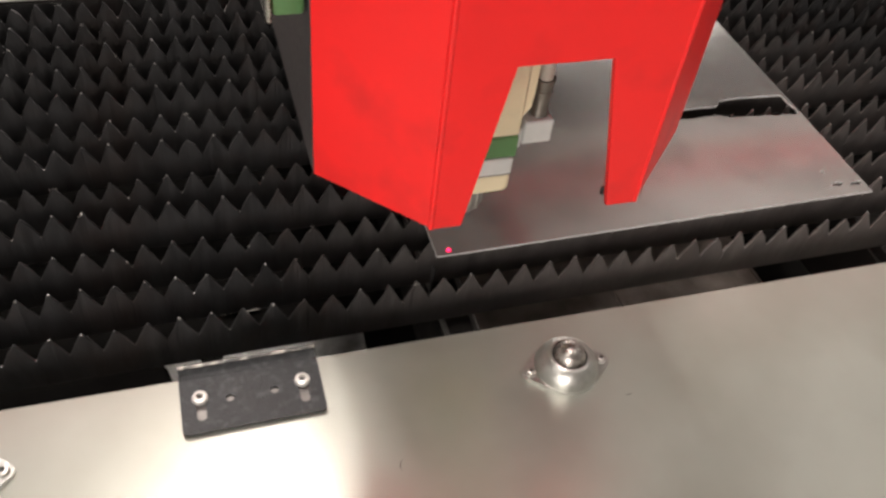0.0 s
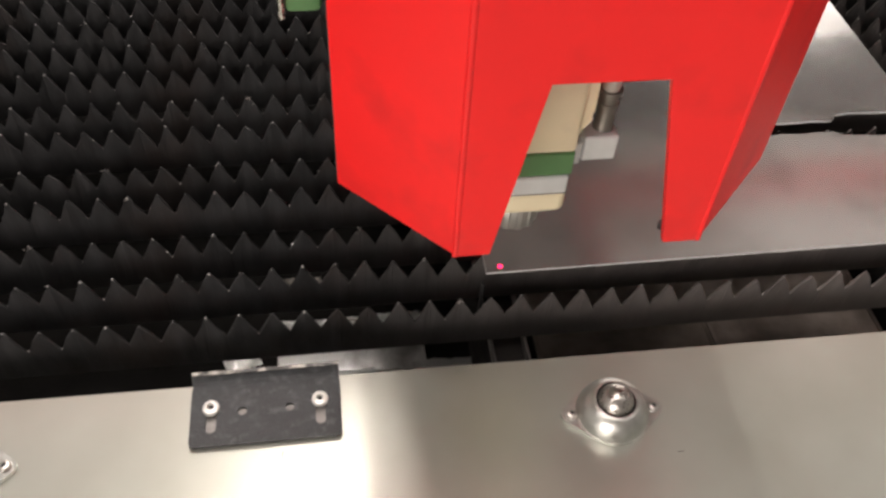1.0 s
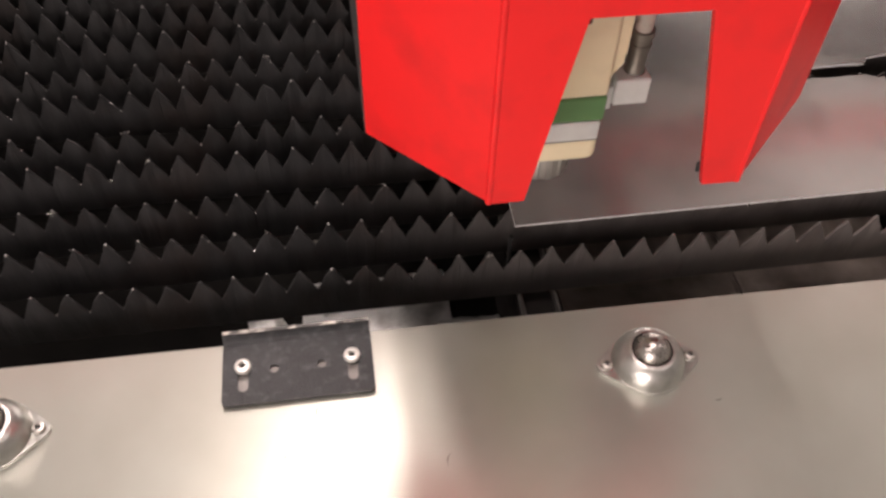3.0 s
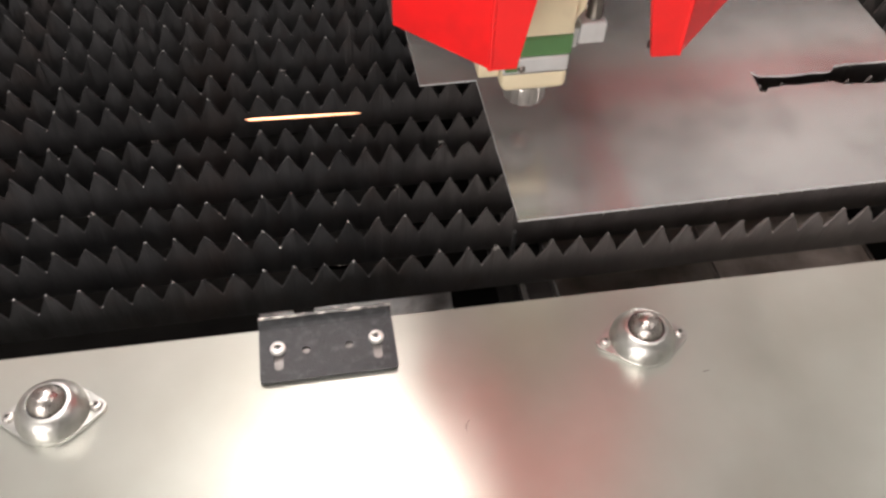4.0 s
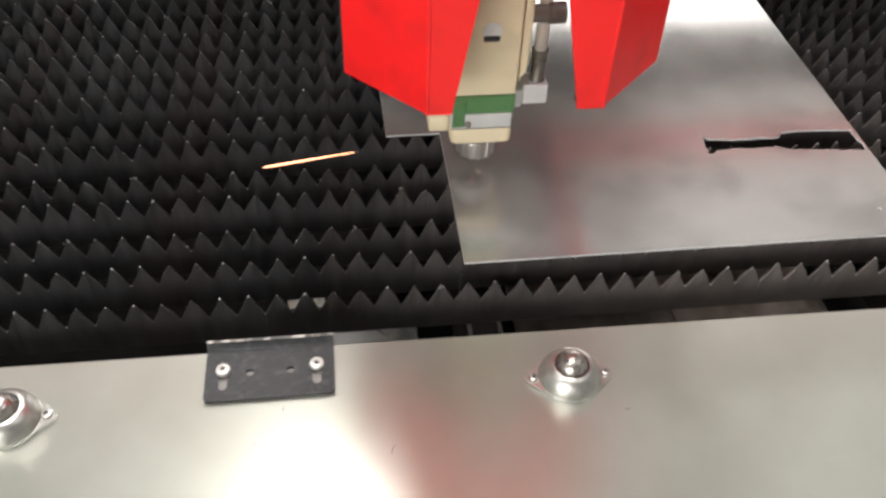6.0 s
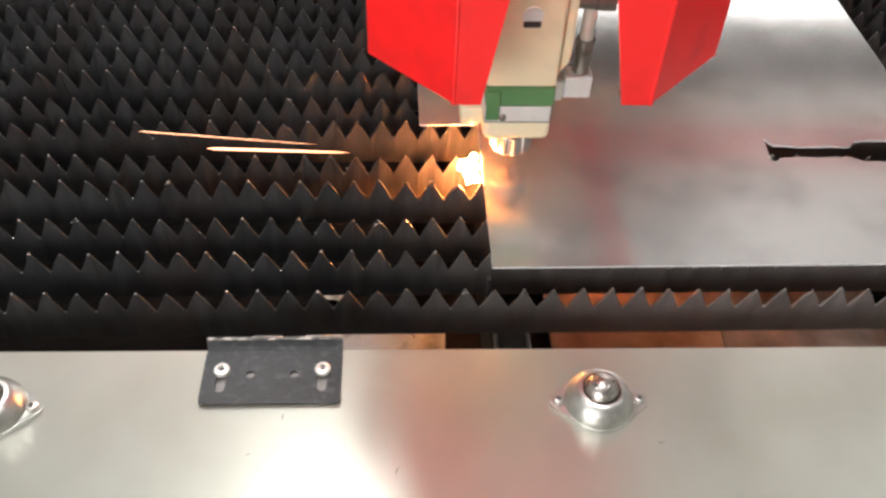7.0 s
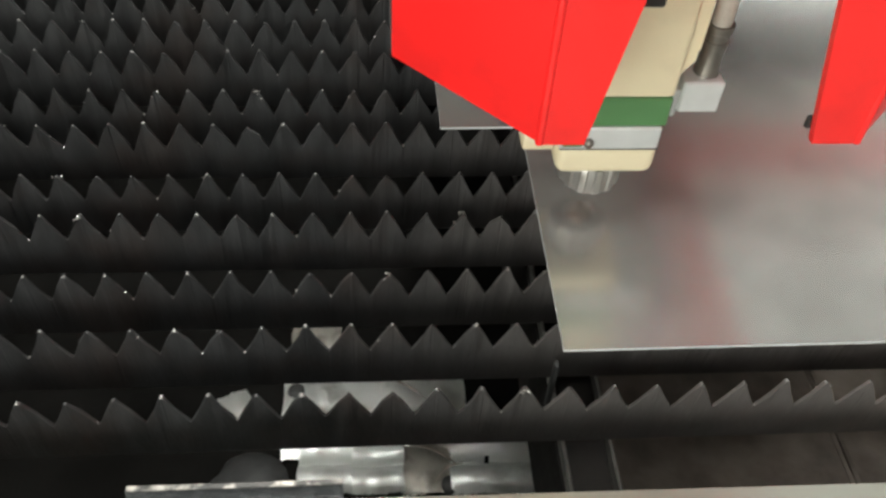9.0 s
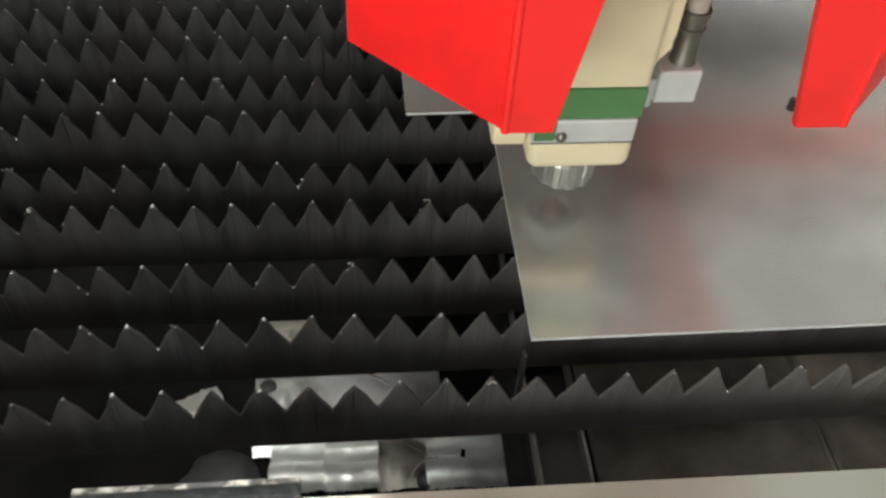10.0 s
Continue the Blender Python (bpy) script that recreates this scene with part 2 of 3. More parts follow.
# ---- hall that closes the place ----
def hall():
    for name, b, mat in (("floor", (-5, 6, -5, 6, -0.95, -0.85), M_FLOOR), ("ceiling", (-5, 6, -5, 6, 4.5, 4.6), M_CEIL),
                         ("wall_west", (-5.1, -5, -5, 6, -0.85, 4.5), M_WALL), ("wall_east", (6, 6.1, -5, 6, -0.85, 4.5), M_WALL),
                         ("wall_south", (-5, 6, -5.1, -5, -0.85, 4.5), M_WALL)):
        tagged(part(name, boxed(*b), mat, smooth=False), "plain painted factory hall surface", "hall", kind="structure")
    # opening and glowing panel are added, for the white reflection in the sheet
    bm = bmesh.new()
    box(bm, -5, 1.3, 6, 6.1, -0.85, 4.5)
    box(bm, 5.2, 6, 6, 6.1, -0.85, 4.5)
    box(bm, 1.3, 5.2, 6, 6.1, 4.1, 4.5)
    tagged(part("wall_north", bm, M_WALL, smooth=False), "plain painted wall with an added opening for the glowing panel", "wall", kind="structure")
    tagged(part("backdrop", boxed(0.0, 7.5, 7.5, 7.55, -0.85, 6.0), M_FAR_GLOW, smooth=False), "unseen glowing panel behind the wall opening", "backdrop", kind="structure")


hall()


# ---- machine body: apron, pit ----
def apron():
    bm = boxed(-1.3, 1.9, -0.75, 0.0, -0.004, 0.0, 0.0008, 2)
    a = tagged(part("apron", bm, M_APRON), "smooth galvanised steel loading table along the cutting bed", "table", kind="structure")
    a.matrix_world = pose(0, 0.0, 0, 0, 0, -0.35)
    part("front_flange", boxed(-1.3, 1.9, -0.006, -0.002, -0.09, -0.004), M_APRON, a, smooth=False)
    part("outer_flange", boxed(-1.3, 1.9, -0.75, -0.746, -0.85, -0.004), M_APRON, a, smooth=False)
    return a


apron()


def pit():
    p = tagged(part("pit_floor", boxed(-1.3, 1.9, -0.2, 1.7, -0.30, -0.285), M_PIT, smooth=False), "near-black floor of the cutting bed pit", "pit", kind="structure")
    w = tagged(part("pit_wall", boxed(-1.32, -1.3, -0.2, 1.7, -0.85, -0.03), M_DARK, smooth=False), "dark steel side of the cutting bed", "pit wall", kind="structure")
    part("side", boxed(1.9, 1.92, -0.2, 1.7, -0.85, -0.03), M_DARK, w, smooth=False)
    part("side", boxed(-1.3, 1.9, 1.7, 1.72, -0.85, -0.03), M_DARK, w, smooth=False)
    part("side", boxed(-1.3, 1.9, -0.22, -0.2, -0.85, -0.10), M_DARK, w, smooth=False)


pit()


def beam(x0, x1, z1):
    b = thing("cross_beam", "dark steel channel carrying the toothed slats", "beam", "beams under the slats")
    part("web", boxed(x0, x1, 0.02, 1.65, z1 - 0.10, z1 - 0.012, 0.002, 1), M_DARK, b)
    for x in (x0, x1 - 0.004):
        part("flange", boxed(x + 0.001, x + 0.003, 0.02, 1.65, z1 - 0.012, z1, 0.001, 1), M_RUBBED_AND_SHADE if x0 > 0.2 and x0 < 0.3 else M_DARK, b)
    return b


for x0, x1 in ((-0.98, -0.93), (-0.55, -0.50), (0.2385, 0.2700), (0.70, 0.75), (1.2, 1.25)):
    b = beam(x0, x1, -0.056)
    if 0.2 < x0 < 0.3:
        part("slat_post", boxed(0.2325, 0.2352, 0.078, 0.083, -0.056, -0.012, 0.0006, 1), M_SOOT, b, "narrow upright post beside the slat")


def tray(x0, x1, y0, y1, mat, label):
    t = thing("slag_tray", label, "tray", "slag trays in the pit")
    z = -0.285
    part("bottom", boxed(x0, x1, y0, y1, z, z + 0.004), mat, t, smooth=False)
    for b in ((x0 - 0.004, x0, y0, y1), (x1, x1 + 0.004, y0, y1)):
        part("rim", boxed(*b, z, z + 0.005), M_RUST, t, smooth=False)


tray(0.340, 0.536, 0.02, 0.62, M_RUST, "shallow rusty slag tray in the pit")
tray(0.5455, 0.742, 0.02, 0.62, M_RUST, "shallow rusty slag tray in the pit")


def offcut(w, d, arch, folds, x, y, z, rz, ry=0, bites=0, hole=None, label="bright curled steel offcut lying in the pit", mat=None):
    """A strip of cut sheet, rolled into one or two ridges along its length, with burnt bites along the far edge and a pierced hole."""
    bm = bmesh.new()
    nx, ny = 36, 16
    rnd = random.Random(int(x * 1000))
    ragged = [rnd.gauss(0, 0.0006) for i in range(nx + 1)]
    g = []
    for j in range(ny + 1):
        row = []
        for i in range(nx + 1):
            u, v = i / nx - 0.5, j / ny - 0.5
            bite = (0.0035 if (i * bites // nx) % 2 else 0) if bites and j >= ny - 1 else 0
            edge = ragged[i] if j in (0, ny) else 0
            up = arch * abs(math.sin(math.pi * folds * (v + 0.5))) ** 0.7 + 0.0012 * math.sin(7 * u + 40 * x)
            row.append(bm.verts.new((u * w + 0.0008 * math.sin(v * 9), v * d - bite + edge, up)))
        g.append(row)
    for j in range(ny):
        for i in range(nx):
            if hole and (((i + 0.5) / nx - 0.5) * w - hole[0]) ** 2 + (((j + 0.5) / ny - 0.5) * d - hole[1]) ** 2 < hole[2] ** 2:
                continue
            bm.faces.new((g[j][i], g[j][i + 1], g[j + 1][i + 1], g[j + 1][i]))
    bmesh.ops.solidify(bm, geom=bm.faces[:], thickness=0.0015)
    ob = part("offcut", bm, mat or M_SCRAP)
    tagged(ob, label, "scrap", "offcuts in the pit")
    ob.matrix_world = pose(x, y, z + 0.003, 3, ry, rz)
    return ob


offcut(0.044, 0.052, 0.007, 2, 0.090, 0.164, -0.275, 0, 0, 12)
offcut(0.044, 0.048, 0.006, 2, 0.133, 0.163, -0.279, 1, 0)
offcut(0.042, 0.046, 0.003, 1, 0.173, 0.162, -0.282, 3, 2, label="stained dull steel offcut lying in the pit", mat=M_STAINED)
offcut(0.070, 0.056, 0.007, 2, 0.229, 0.165, -0.281, -1, 0, 0, (-0.004, 0.000, 0.0026))
offcut(0.160, 0.086, 0.005, 1, 0.131, 0.217, -0.2815, 0.5, 0, label="wide pale steel offcut lying in the pit")
offcut(0.022, 0.022, 0.004, 1, 0.080, 0.222, -0.272, 20, 0)
offcut(0.036, 0.040, 0.004, 1, 0.010, 0.214, -0.274, 22, 0, label="bent grey steel offcut lying in the pit")
offcut(0.046, 0.034, 0.003, 1, 0.078, 0.303, -0.278, 0, 0, label="dull steel offcut lying in the pit", mat=M_STAINED)


def sliver(x, y, length, rz):
    """A thin bent strip of cut steel, dark with scale."""
    bm = bmesh.new()
    n = 8
    ring = []
    for i in range(n + 1):
        u = i / n - 0.5
        w = 0.0010 * (1 - 1.5 * abs(u))
        ring.append([bm.verts.new((u * length, s * w + 0.004 * math.cos(u * 3), 0.0015 + 0.004 * math.sin((u + 0.5) * 3.1) + h)) for s, h in ((-1, 0), (1, 0), (1, 0.001), (-1, 0.001))])
    for a, c in zip(ring, ring[1:]):
        for k in range(4):
            bm.faces.new((a[k], a[(k + 1) % 4], c[(k + 1) % 4], c[k]))
    bm.faces.new(ring[0])
    bm.faces.new(ring[-1])
    ob = part("steel_sliver", bm, M_RUST)
    tagged(ob, "dark bent steel sliver on the offcuts", "scrap", "slivers in the pit")
    ob.matrix_world = pose(x, y, -0.270, 0, 0, rz)


for x, y, ln, rz in ((0.176, 0.168, 0.05, -24), (0.192, 0.150, 0.03, 35), (0.150, 0.236, 0.06, -28)):
    sliver(x, y, ln, rz)


def slug(x, y, r):
    bm = bmesh.new()
    bmesh.ops.create_icosphere(bm, subdivisions=3, radius=r)
    for v in bm.verts:
        v.co *= 1 + 0.18 * noise.noise(v.co * 60)
        v.co.z *= 0.6
    ob = part("slag_lump", bm, M_SOOT)
    tagged(ob, "rounded black lump of slag in the pit", "slag", "slag lumps")
    ob.matrix_world = pose(x, y, -0.285 + r * 0.5)


slug(0.031, 0.143, 0.031)
slug(0.062, 0.236, 0.013)
slug(0.152, 0.168, 0.008)
slug(0.205, 0.165, 0.007)
slug(0.193, 0.146, 0.009)


# ---- toothed slats ----
PITCH, PHASE = 0.0234, 0.0025


def slat_mesh(seed):
    rnd = random.Random(seed)
    bm = bmesh.new()
    top = []
    for k in range(-52, 70):
        x = PHASE + k * PITCH
        h = min(0.0008, rnd.gauss(0, 0.0008))
        if rnd.random() < 0.05:
            h -= rnd.uniform(0.002, 0.006)
        s = rnd.gauss(0, 0.0006)
        d = 0.0222 + rnd.gauss(0, 0.0007)
        w = rnd.uniform(0.9, 1.15)
        top += [(x - PITCH * 0.5, -d), (x - PITCH * 0.44, -d + 0.0022), (x - PITCH * 0.22 * w, -d * 0.44), (x - 0.0010 * w + s, h - 0.0010), (x - 0.0004 + s, h - 0.0001),
                (x + 0.0005 + s, h - 0.0002), (x + 0.0012 * w + s, h - 0.0012), (x + PITCH * 0.23 * w, -d * 0.45), (x + PITCH * 0.44, -d + 0.0022)]
    rows = []
    for y in (-0.001, 0.001):
        wob = [(0.0006 * math.sin(x * 9 + seed) + rnd.gauss(0, 0.0002) + (0.0009 * math.sin(x * 40 + seed * 3) if z > -0.003 else 0)) for x, z in top]
        rows.append(([bm.verts.new((x, y + w, z)) for (x, z), w in zip(top, wob)], [bm.verts.new((x, y, -0.052)) for x, z in top]))
    (ta, ba), (tb, bb) = rows
    for i in range(len(top) - 1):
        bm.faces.new((ba[i], ba[i + 1], ta[i + 1], ta[i]))
        bm.faces.new((bb[i], bb[i + 1], tb[i + 1], tb[i]))
        bm.faces.new((ta[i], ta[i + 1], tb[i + 1], tb[i]))
        bm.faces.new((ba[i], ba[i + 1], bb[i + 1], bb[i]))
    me = mesh("support_slat", bm, M_SLAT)
    return me


def bead_mesh(seed):
    """Small solidified droplets sitting in the roots and on the flanks of the teeth."""
    rnd = random.Random(seed + 50)
    bm = bmesh.new()
    for k in range(-30, 50):
        x = PHASE + k * PITCH
        spots = []
        if rnd.random() < 0.4:
            spots.append((x - PITCH * 0.5, -0.0215))
        if rnd.random() < 0.35:
            s, f = rnd.choice((-1, 1)), rnd.random()
            spots.append((x + s * PITCH * 0.5 * f, -0.0218 * f))
        if rnd.random() < 0.10:
            # a lump of spatter welded to one point
            spots += [(x + rnd.gauss(0, 0.0016), -0.0008 - abs(rnd.gauss(0, 0.0018))) for q in range(5)]
        for px, pz in spots:
            r = rnd.uniform(0.0003, 0.0008)
            q = bmesh.ops.create_icosphere(bm, subdivisions=1, radius=r)
            for v in q["verts"]:
                v.co = Vector((v.co.x * rnd.uniform(0.9, 1.4) + px, v.co.y * 1.2, v.co.z * 0.9 + pz))
    return mesh("slag_crust", bm, M_BEAD, True)


SLATS = [(slat_mesh(s), bead_mesh(s)) for s in range(7)]
jit = random.Random(5)
ROWS = [0.0575, 0.1005, 0.1448, 0.1890, 0.2305, 0.2765, 0.3190, 0.3612, 0.4075, 0.4455, 0.4915, 0.5300, 0.5770]
ROWS += [0.5770 + 0.0428 * k + jit.gauss(0, 0.0015) for k in range(1, 25)]
for i, slat_y in enumerate(ROWS):
    sm, bmh = SLATS[i % 7]
    ob = new("support_slat", sm)
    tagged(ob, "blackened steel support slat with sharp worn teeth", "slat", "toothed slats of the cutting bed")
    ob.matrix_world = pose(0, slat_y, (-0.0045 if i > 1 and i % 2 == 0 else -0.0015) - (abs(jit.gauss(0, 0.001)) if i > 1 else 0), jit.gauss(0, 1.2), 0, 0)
    if i < 16:
        bead = new("slag_crust", bmh)
        bead.parent = ob
        tagged(bead, "solidified grey steel droplets", kind="stuff")


# ---- steel sheet on the slats ----
def steel_sheet():
    rnd = random.Random(3)
    outline = [(0.2355, 0.0795), (0.678, 0.0815), (0.680, 1.15), (0.165, 1.15), (0.180, 0.267), (0.2355, 0.268)]
    # ragged slot: a narrow burnt tail with a barb, widening into a squared end
    tear = [(0.510, 0.244), (0.515, 0.236), (0.541, 0.234), (0.570, 0.235), (0.590, 0.234), (0.597, 0.243), (0.640, 0.243), (0.674, 0.241),
            (0.6745, 0.228), (0.676, 0.215), (0.672, 0.207), (0.650, 0.209), (0.605, 0.212), (0.594, 0.214), (0.586, 0.219), (0.557, 0.218), (0.525, 0.218), (0.517, 0.218), (0.512, 0.211), (0.506, 0.214), (0.508, 0.228)]
    rough = []
    for a, b in zip(tear, tear[1:] + tear[:1]):
        for s in (0, 0.35, 0.7):
            rough.append((min(0.6765, a[0] + (b[0] - a[0]) * s + rnd.gauss(0, 0.0006)), a[1] + (b[1] - a[1]) * s + rnd.gauss(0, 0.0006)))
    nick = [(0.640, 0.096), (0.650, 0.0945), (0.656, 0.099), (0.648, 0.100)]
    nick2 = [(0.659, 0.0935), (0.673, 0.093), (0.675, 0.098), (0.664, 0.097)]
    dot = circle(0.644, 0.117, 0.0018, 8)
    ob = part("steel_sheet", plate([outline, rough, nick, nick2, dot], 0.0, 0.0015), M_SHEET, smooth=False)
    ob.data.materials.append(M_SHEET_EDGE)
    for f in ob.data.polygons:
        if abs(f.normal.z) < 0.5:
            f.material_index = 1
    tagged(ob, "grey steel sheet with a ragged burnt slot and notched corner", "metal sheet")


steel_sheet()


# ---- ball transfer units ----
def hull_flange(z0, z1):
    pts = []
    for i in range(64):
        a = 2 * math.pi * i / 64
        dx, dy = math.cos(a), math.sin(a)
        best = max(((cx + r * dx, r * dy) for cx, r in ((0, 0.0250), (0.0285, 0.0064), (-0.0285, 0.0064))), key=lambda q: q[0] * dx + q[1] * dy)
        if not pts or (Vector(best) - Vector(pts[-1])).length > 1e-5:
            pts.append(best)
    return plate([pts], z0, z1)


def ball_unit():
    u = thing("ball_transfer", "zinc ball transfer unit screwed to the galvanised table", "ball caster", "ball transfer units")
    part("flange", hull_flange(0, 0.0028), M_ZINC, u)
    part("housing", lathe(bmesh.new(), [(0, 0.0028), (0.0245, 0.0028), (0.0240, 0.0050), (0.0230, 0.0080), (0.0212, 0.0115), (0.0188, 0.0145), (0.0162, 0.0164), (0.0145, 0.0172), (0.0133, 0.0171), (0.0129, 0.0150), (0, 0.0150)], 40), M_ZINC, u)
    part("rim_seal", lathe(bmesh.new(), [(0.0130, 0.0160), (0.0132, 0.0171), (0.0130, 0.0173), (0.0125, 0.0166)], 40), M_HOLE, u)
    bm = bmesh.new()
    bmesh.ops.create_uvsphere(bm, u_segments=32, v_segments=20, radius=0.0125)
    bmesh.ops.translate(bm, verts=bm.verts[:], vec=(0, 0, 0.0140))
    part("ball", bm, M_BALL, u, "polished steel ball")
    for s in (-1, 1):
        sc = part("screw", lathe(bmesh.new(), [(0, 0.0028), (0.0042, 0.0028), (0.0042, 0.0042), (0.0034, 0.0056), (0.0019, 0.0060), (0.0018, 0.0042), (0, 0.0042)], 18, 0.0285 * s, 0), M_RING, u)
        # near-black disc paints the shade down the hex socket
        part("socket", lathe(bmesh.new(), [(0, 0.0044), (0.0018, 0.0044)], 6, 0.0285 * s, 0), M_HOLE, sc)
    return u


first_unit = ball_unit()
first_unit.matrix_world = pose(0.300, -0.050, 0)
copy_thing(first_unit, pose(-0.118, -0.050, 0, 0, 0, 1))
copy_thing(first_unit, pose(0.305, -0.211, 0, 0, 0, -2))


def scratch(x, y, length, rz, bow):
    bm = bmesh.new()
    n = 6
    a, c = [], []
    for i in range(n + 1):
        u = i / n - 0.5
        w = 0.0004 * (1 - 1.7 * abs(u))
        px, py = u * length, bow * math.cos(u * 3.1)
        a.append(bm.verts.new((px, py - w, 0)))
        c.append(bm.verts.new((px, py + w, 0)))
    for i in range(n):
        bm.faces.new((a[i], a[i + 1], c[i + 1], c[i]))
    bmesh.ops.solidify(bm, geom=bm.faces[:], thickness=0.0002)
    ob = part("table_mark", bm, M_GUN)
    tagged(ob, "small dark curled swarf mark on the galvanised table", "mark", "marks on the table")
    ob.matrix_world = pose(x, y, 0.0003, 0, 0, rz)


for q in ((0.160, -0.1015, 0.010, 70, 0.002), (0.081, -0.058, 0.007, 80, 0.001), (0.060, -0.087, 0.003, 20, 0.0),
          (0.237, -0.188, 0.005, 10, 0.001), (0.338, -0.083, 0.006, 5, 0.0), (-0.02, -0.13, 0.004, 60, 0.0)):
    scratch(*q)


# ---- black stop bracket ----
def stop_bracket():
    b = thing("stop_bracket", "black textured stop bracket with rubbed lip at the table edge", "bracket")
    loops = [rounded(0.021, 0.119, -0.0488, -0.002, 0.004), slot(0.0345, -0.036, -0.0225, 0.0033), slot(0.1055, -0.036, -0.0225, 0.0033), circle(0.0545, -0.0245, 0.003), circle(0.0855, -0.0245, 0.003)]
    part("base", plate(loops, 0.0011, 0.0032), M_BLACK, b, smooth=False)
    # sheet added under the base; its grey paints the shade inside the slots
    part("shim", plate([rounded(0.0225, 0.1175, -0.0473, -0.004, 0.004)], 0.00005, 0.0010), M_RUBBED_AND_SHADE, b, "dull grey sheet painting the shade inside the slots", smooth=False)
    bm = bmesh.new()
    prof = [(-0.003, 0.0002), (-0.003, 0.0034), (-0.001, 0.0042), (0.0005, 0.0065), (0.001, 0.0095), (0.0042, 0.0095), (0.0042, 0.005), (0.0036, 0.0002)]
    a = [bm.verts.new((0.0212, y, z)) for y, z in prof]
    c = [bm.verts.new((0.1188, y, z)) for y, z in prof]
    for i in range(len(prof)):
        j = (i + 1) % len(prof)
        bm.faces.new((a[i], a[j], c[j], c[i]))
    bm.faces.new(a)
    bm.faces.new(c)
    part("lip", bm, M_BLACK, b)
    part("lip_edge", boxed(0.0214, 0.1186, 0.0012, 0.0040, 0.0095, 0.0101, 0.0004, 1), M_LIP, b, "chipped top edge with bare bright spots")
    for x in (0.0345, 0.1055):
        s = part("screw", lathe(bmesh.new(), [(0, 0.0032), (0.0054, 0.0032), (0.0056, 0.0045), (0.0052, 0.0062), (0.0036, 0.0071), (0.0026, 0.0072), (0.0024, 0.0045), (0, 0.0045)], 22, x, -0.0215), M_BRIGHT, b, "bright hex socket screw")
        # shade inside the socket, painted as a near-black disc
        part("socket", lathe(bmesh.new(), [(0, 0.0046), (0.0024, 0.0046)], 6, x, -0.0215), M_HOLE, s)
    return b


stop_bracket()


# ---- gantry, red cover and cutting head (origin on the nozzle axis, at sheet level) ----
def gantry():
    g = thing("gantry_beam", "light grey painted gantry beam across the cutting bed", "gantry")
    part("beam_body", boxed(-1.7, 2.2, 0.262, 0.437, 0.225, 0.36, 0.006, 2), M_GREY, g)
    part("lower_rail", boxed(-1.7, 2.2, 0.262, 0.437, 0.1045, 0.1648, 0.003, 1), M_GREY, g)
    part("red_rail", boxed(-1.7, 2.2, 0.260, 0.437, 0.165, 0.2248, 0.003, 1), M_CLOTH, g, "red painted guide rail")
    # shade under the grey beam, painted as a near-black plate
    part("underside", boxed(-1.65, 2.15, 0.268, 0.432, 0.100, 0.1042), M_DARK, g, smooth=False)
    # unseen box, added to block the red cover's reflection in the sheet
    part("carriage", boxed(-0.105, 0.130, 0.075, 0.2585, 0.185, 0.52, 0.004, 1), M_GREY, g, "unseen grey carriage box behind the cover")
    return g


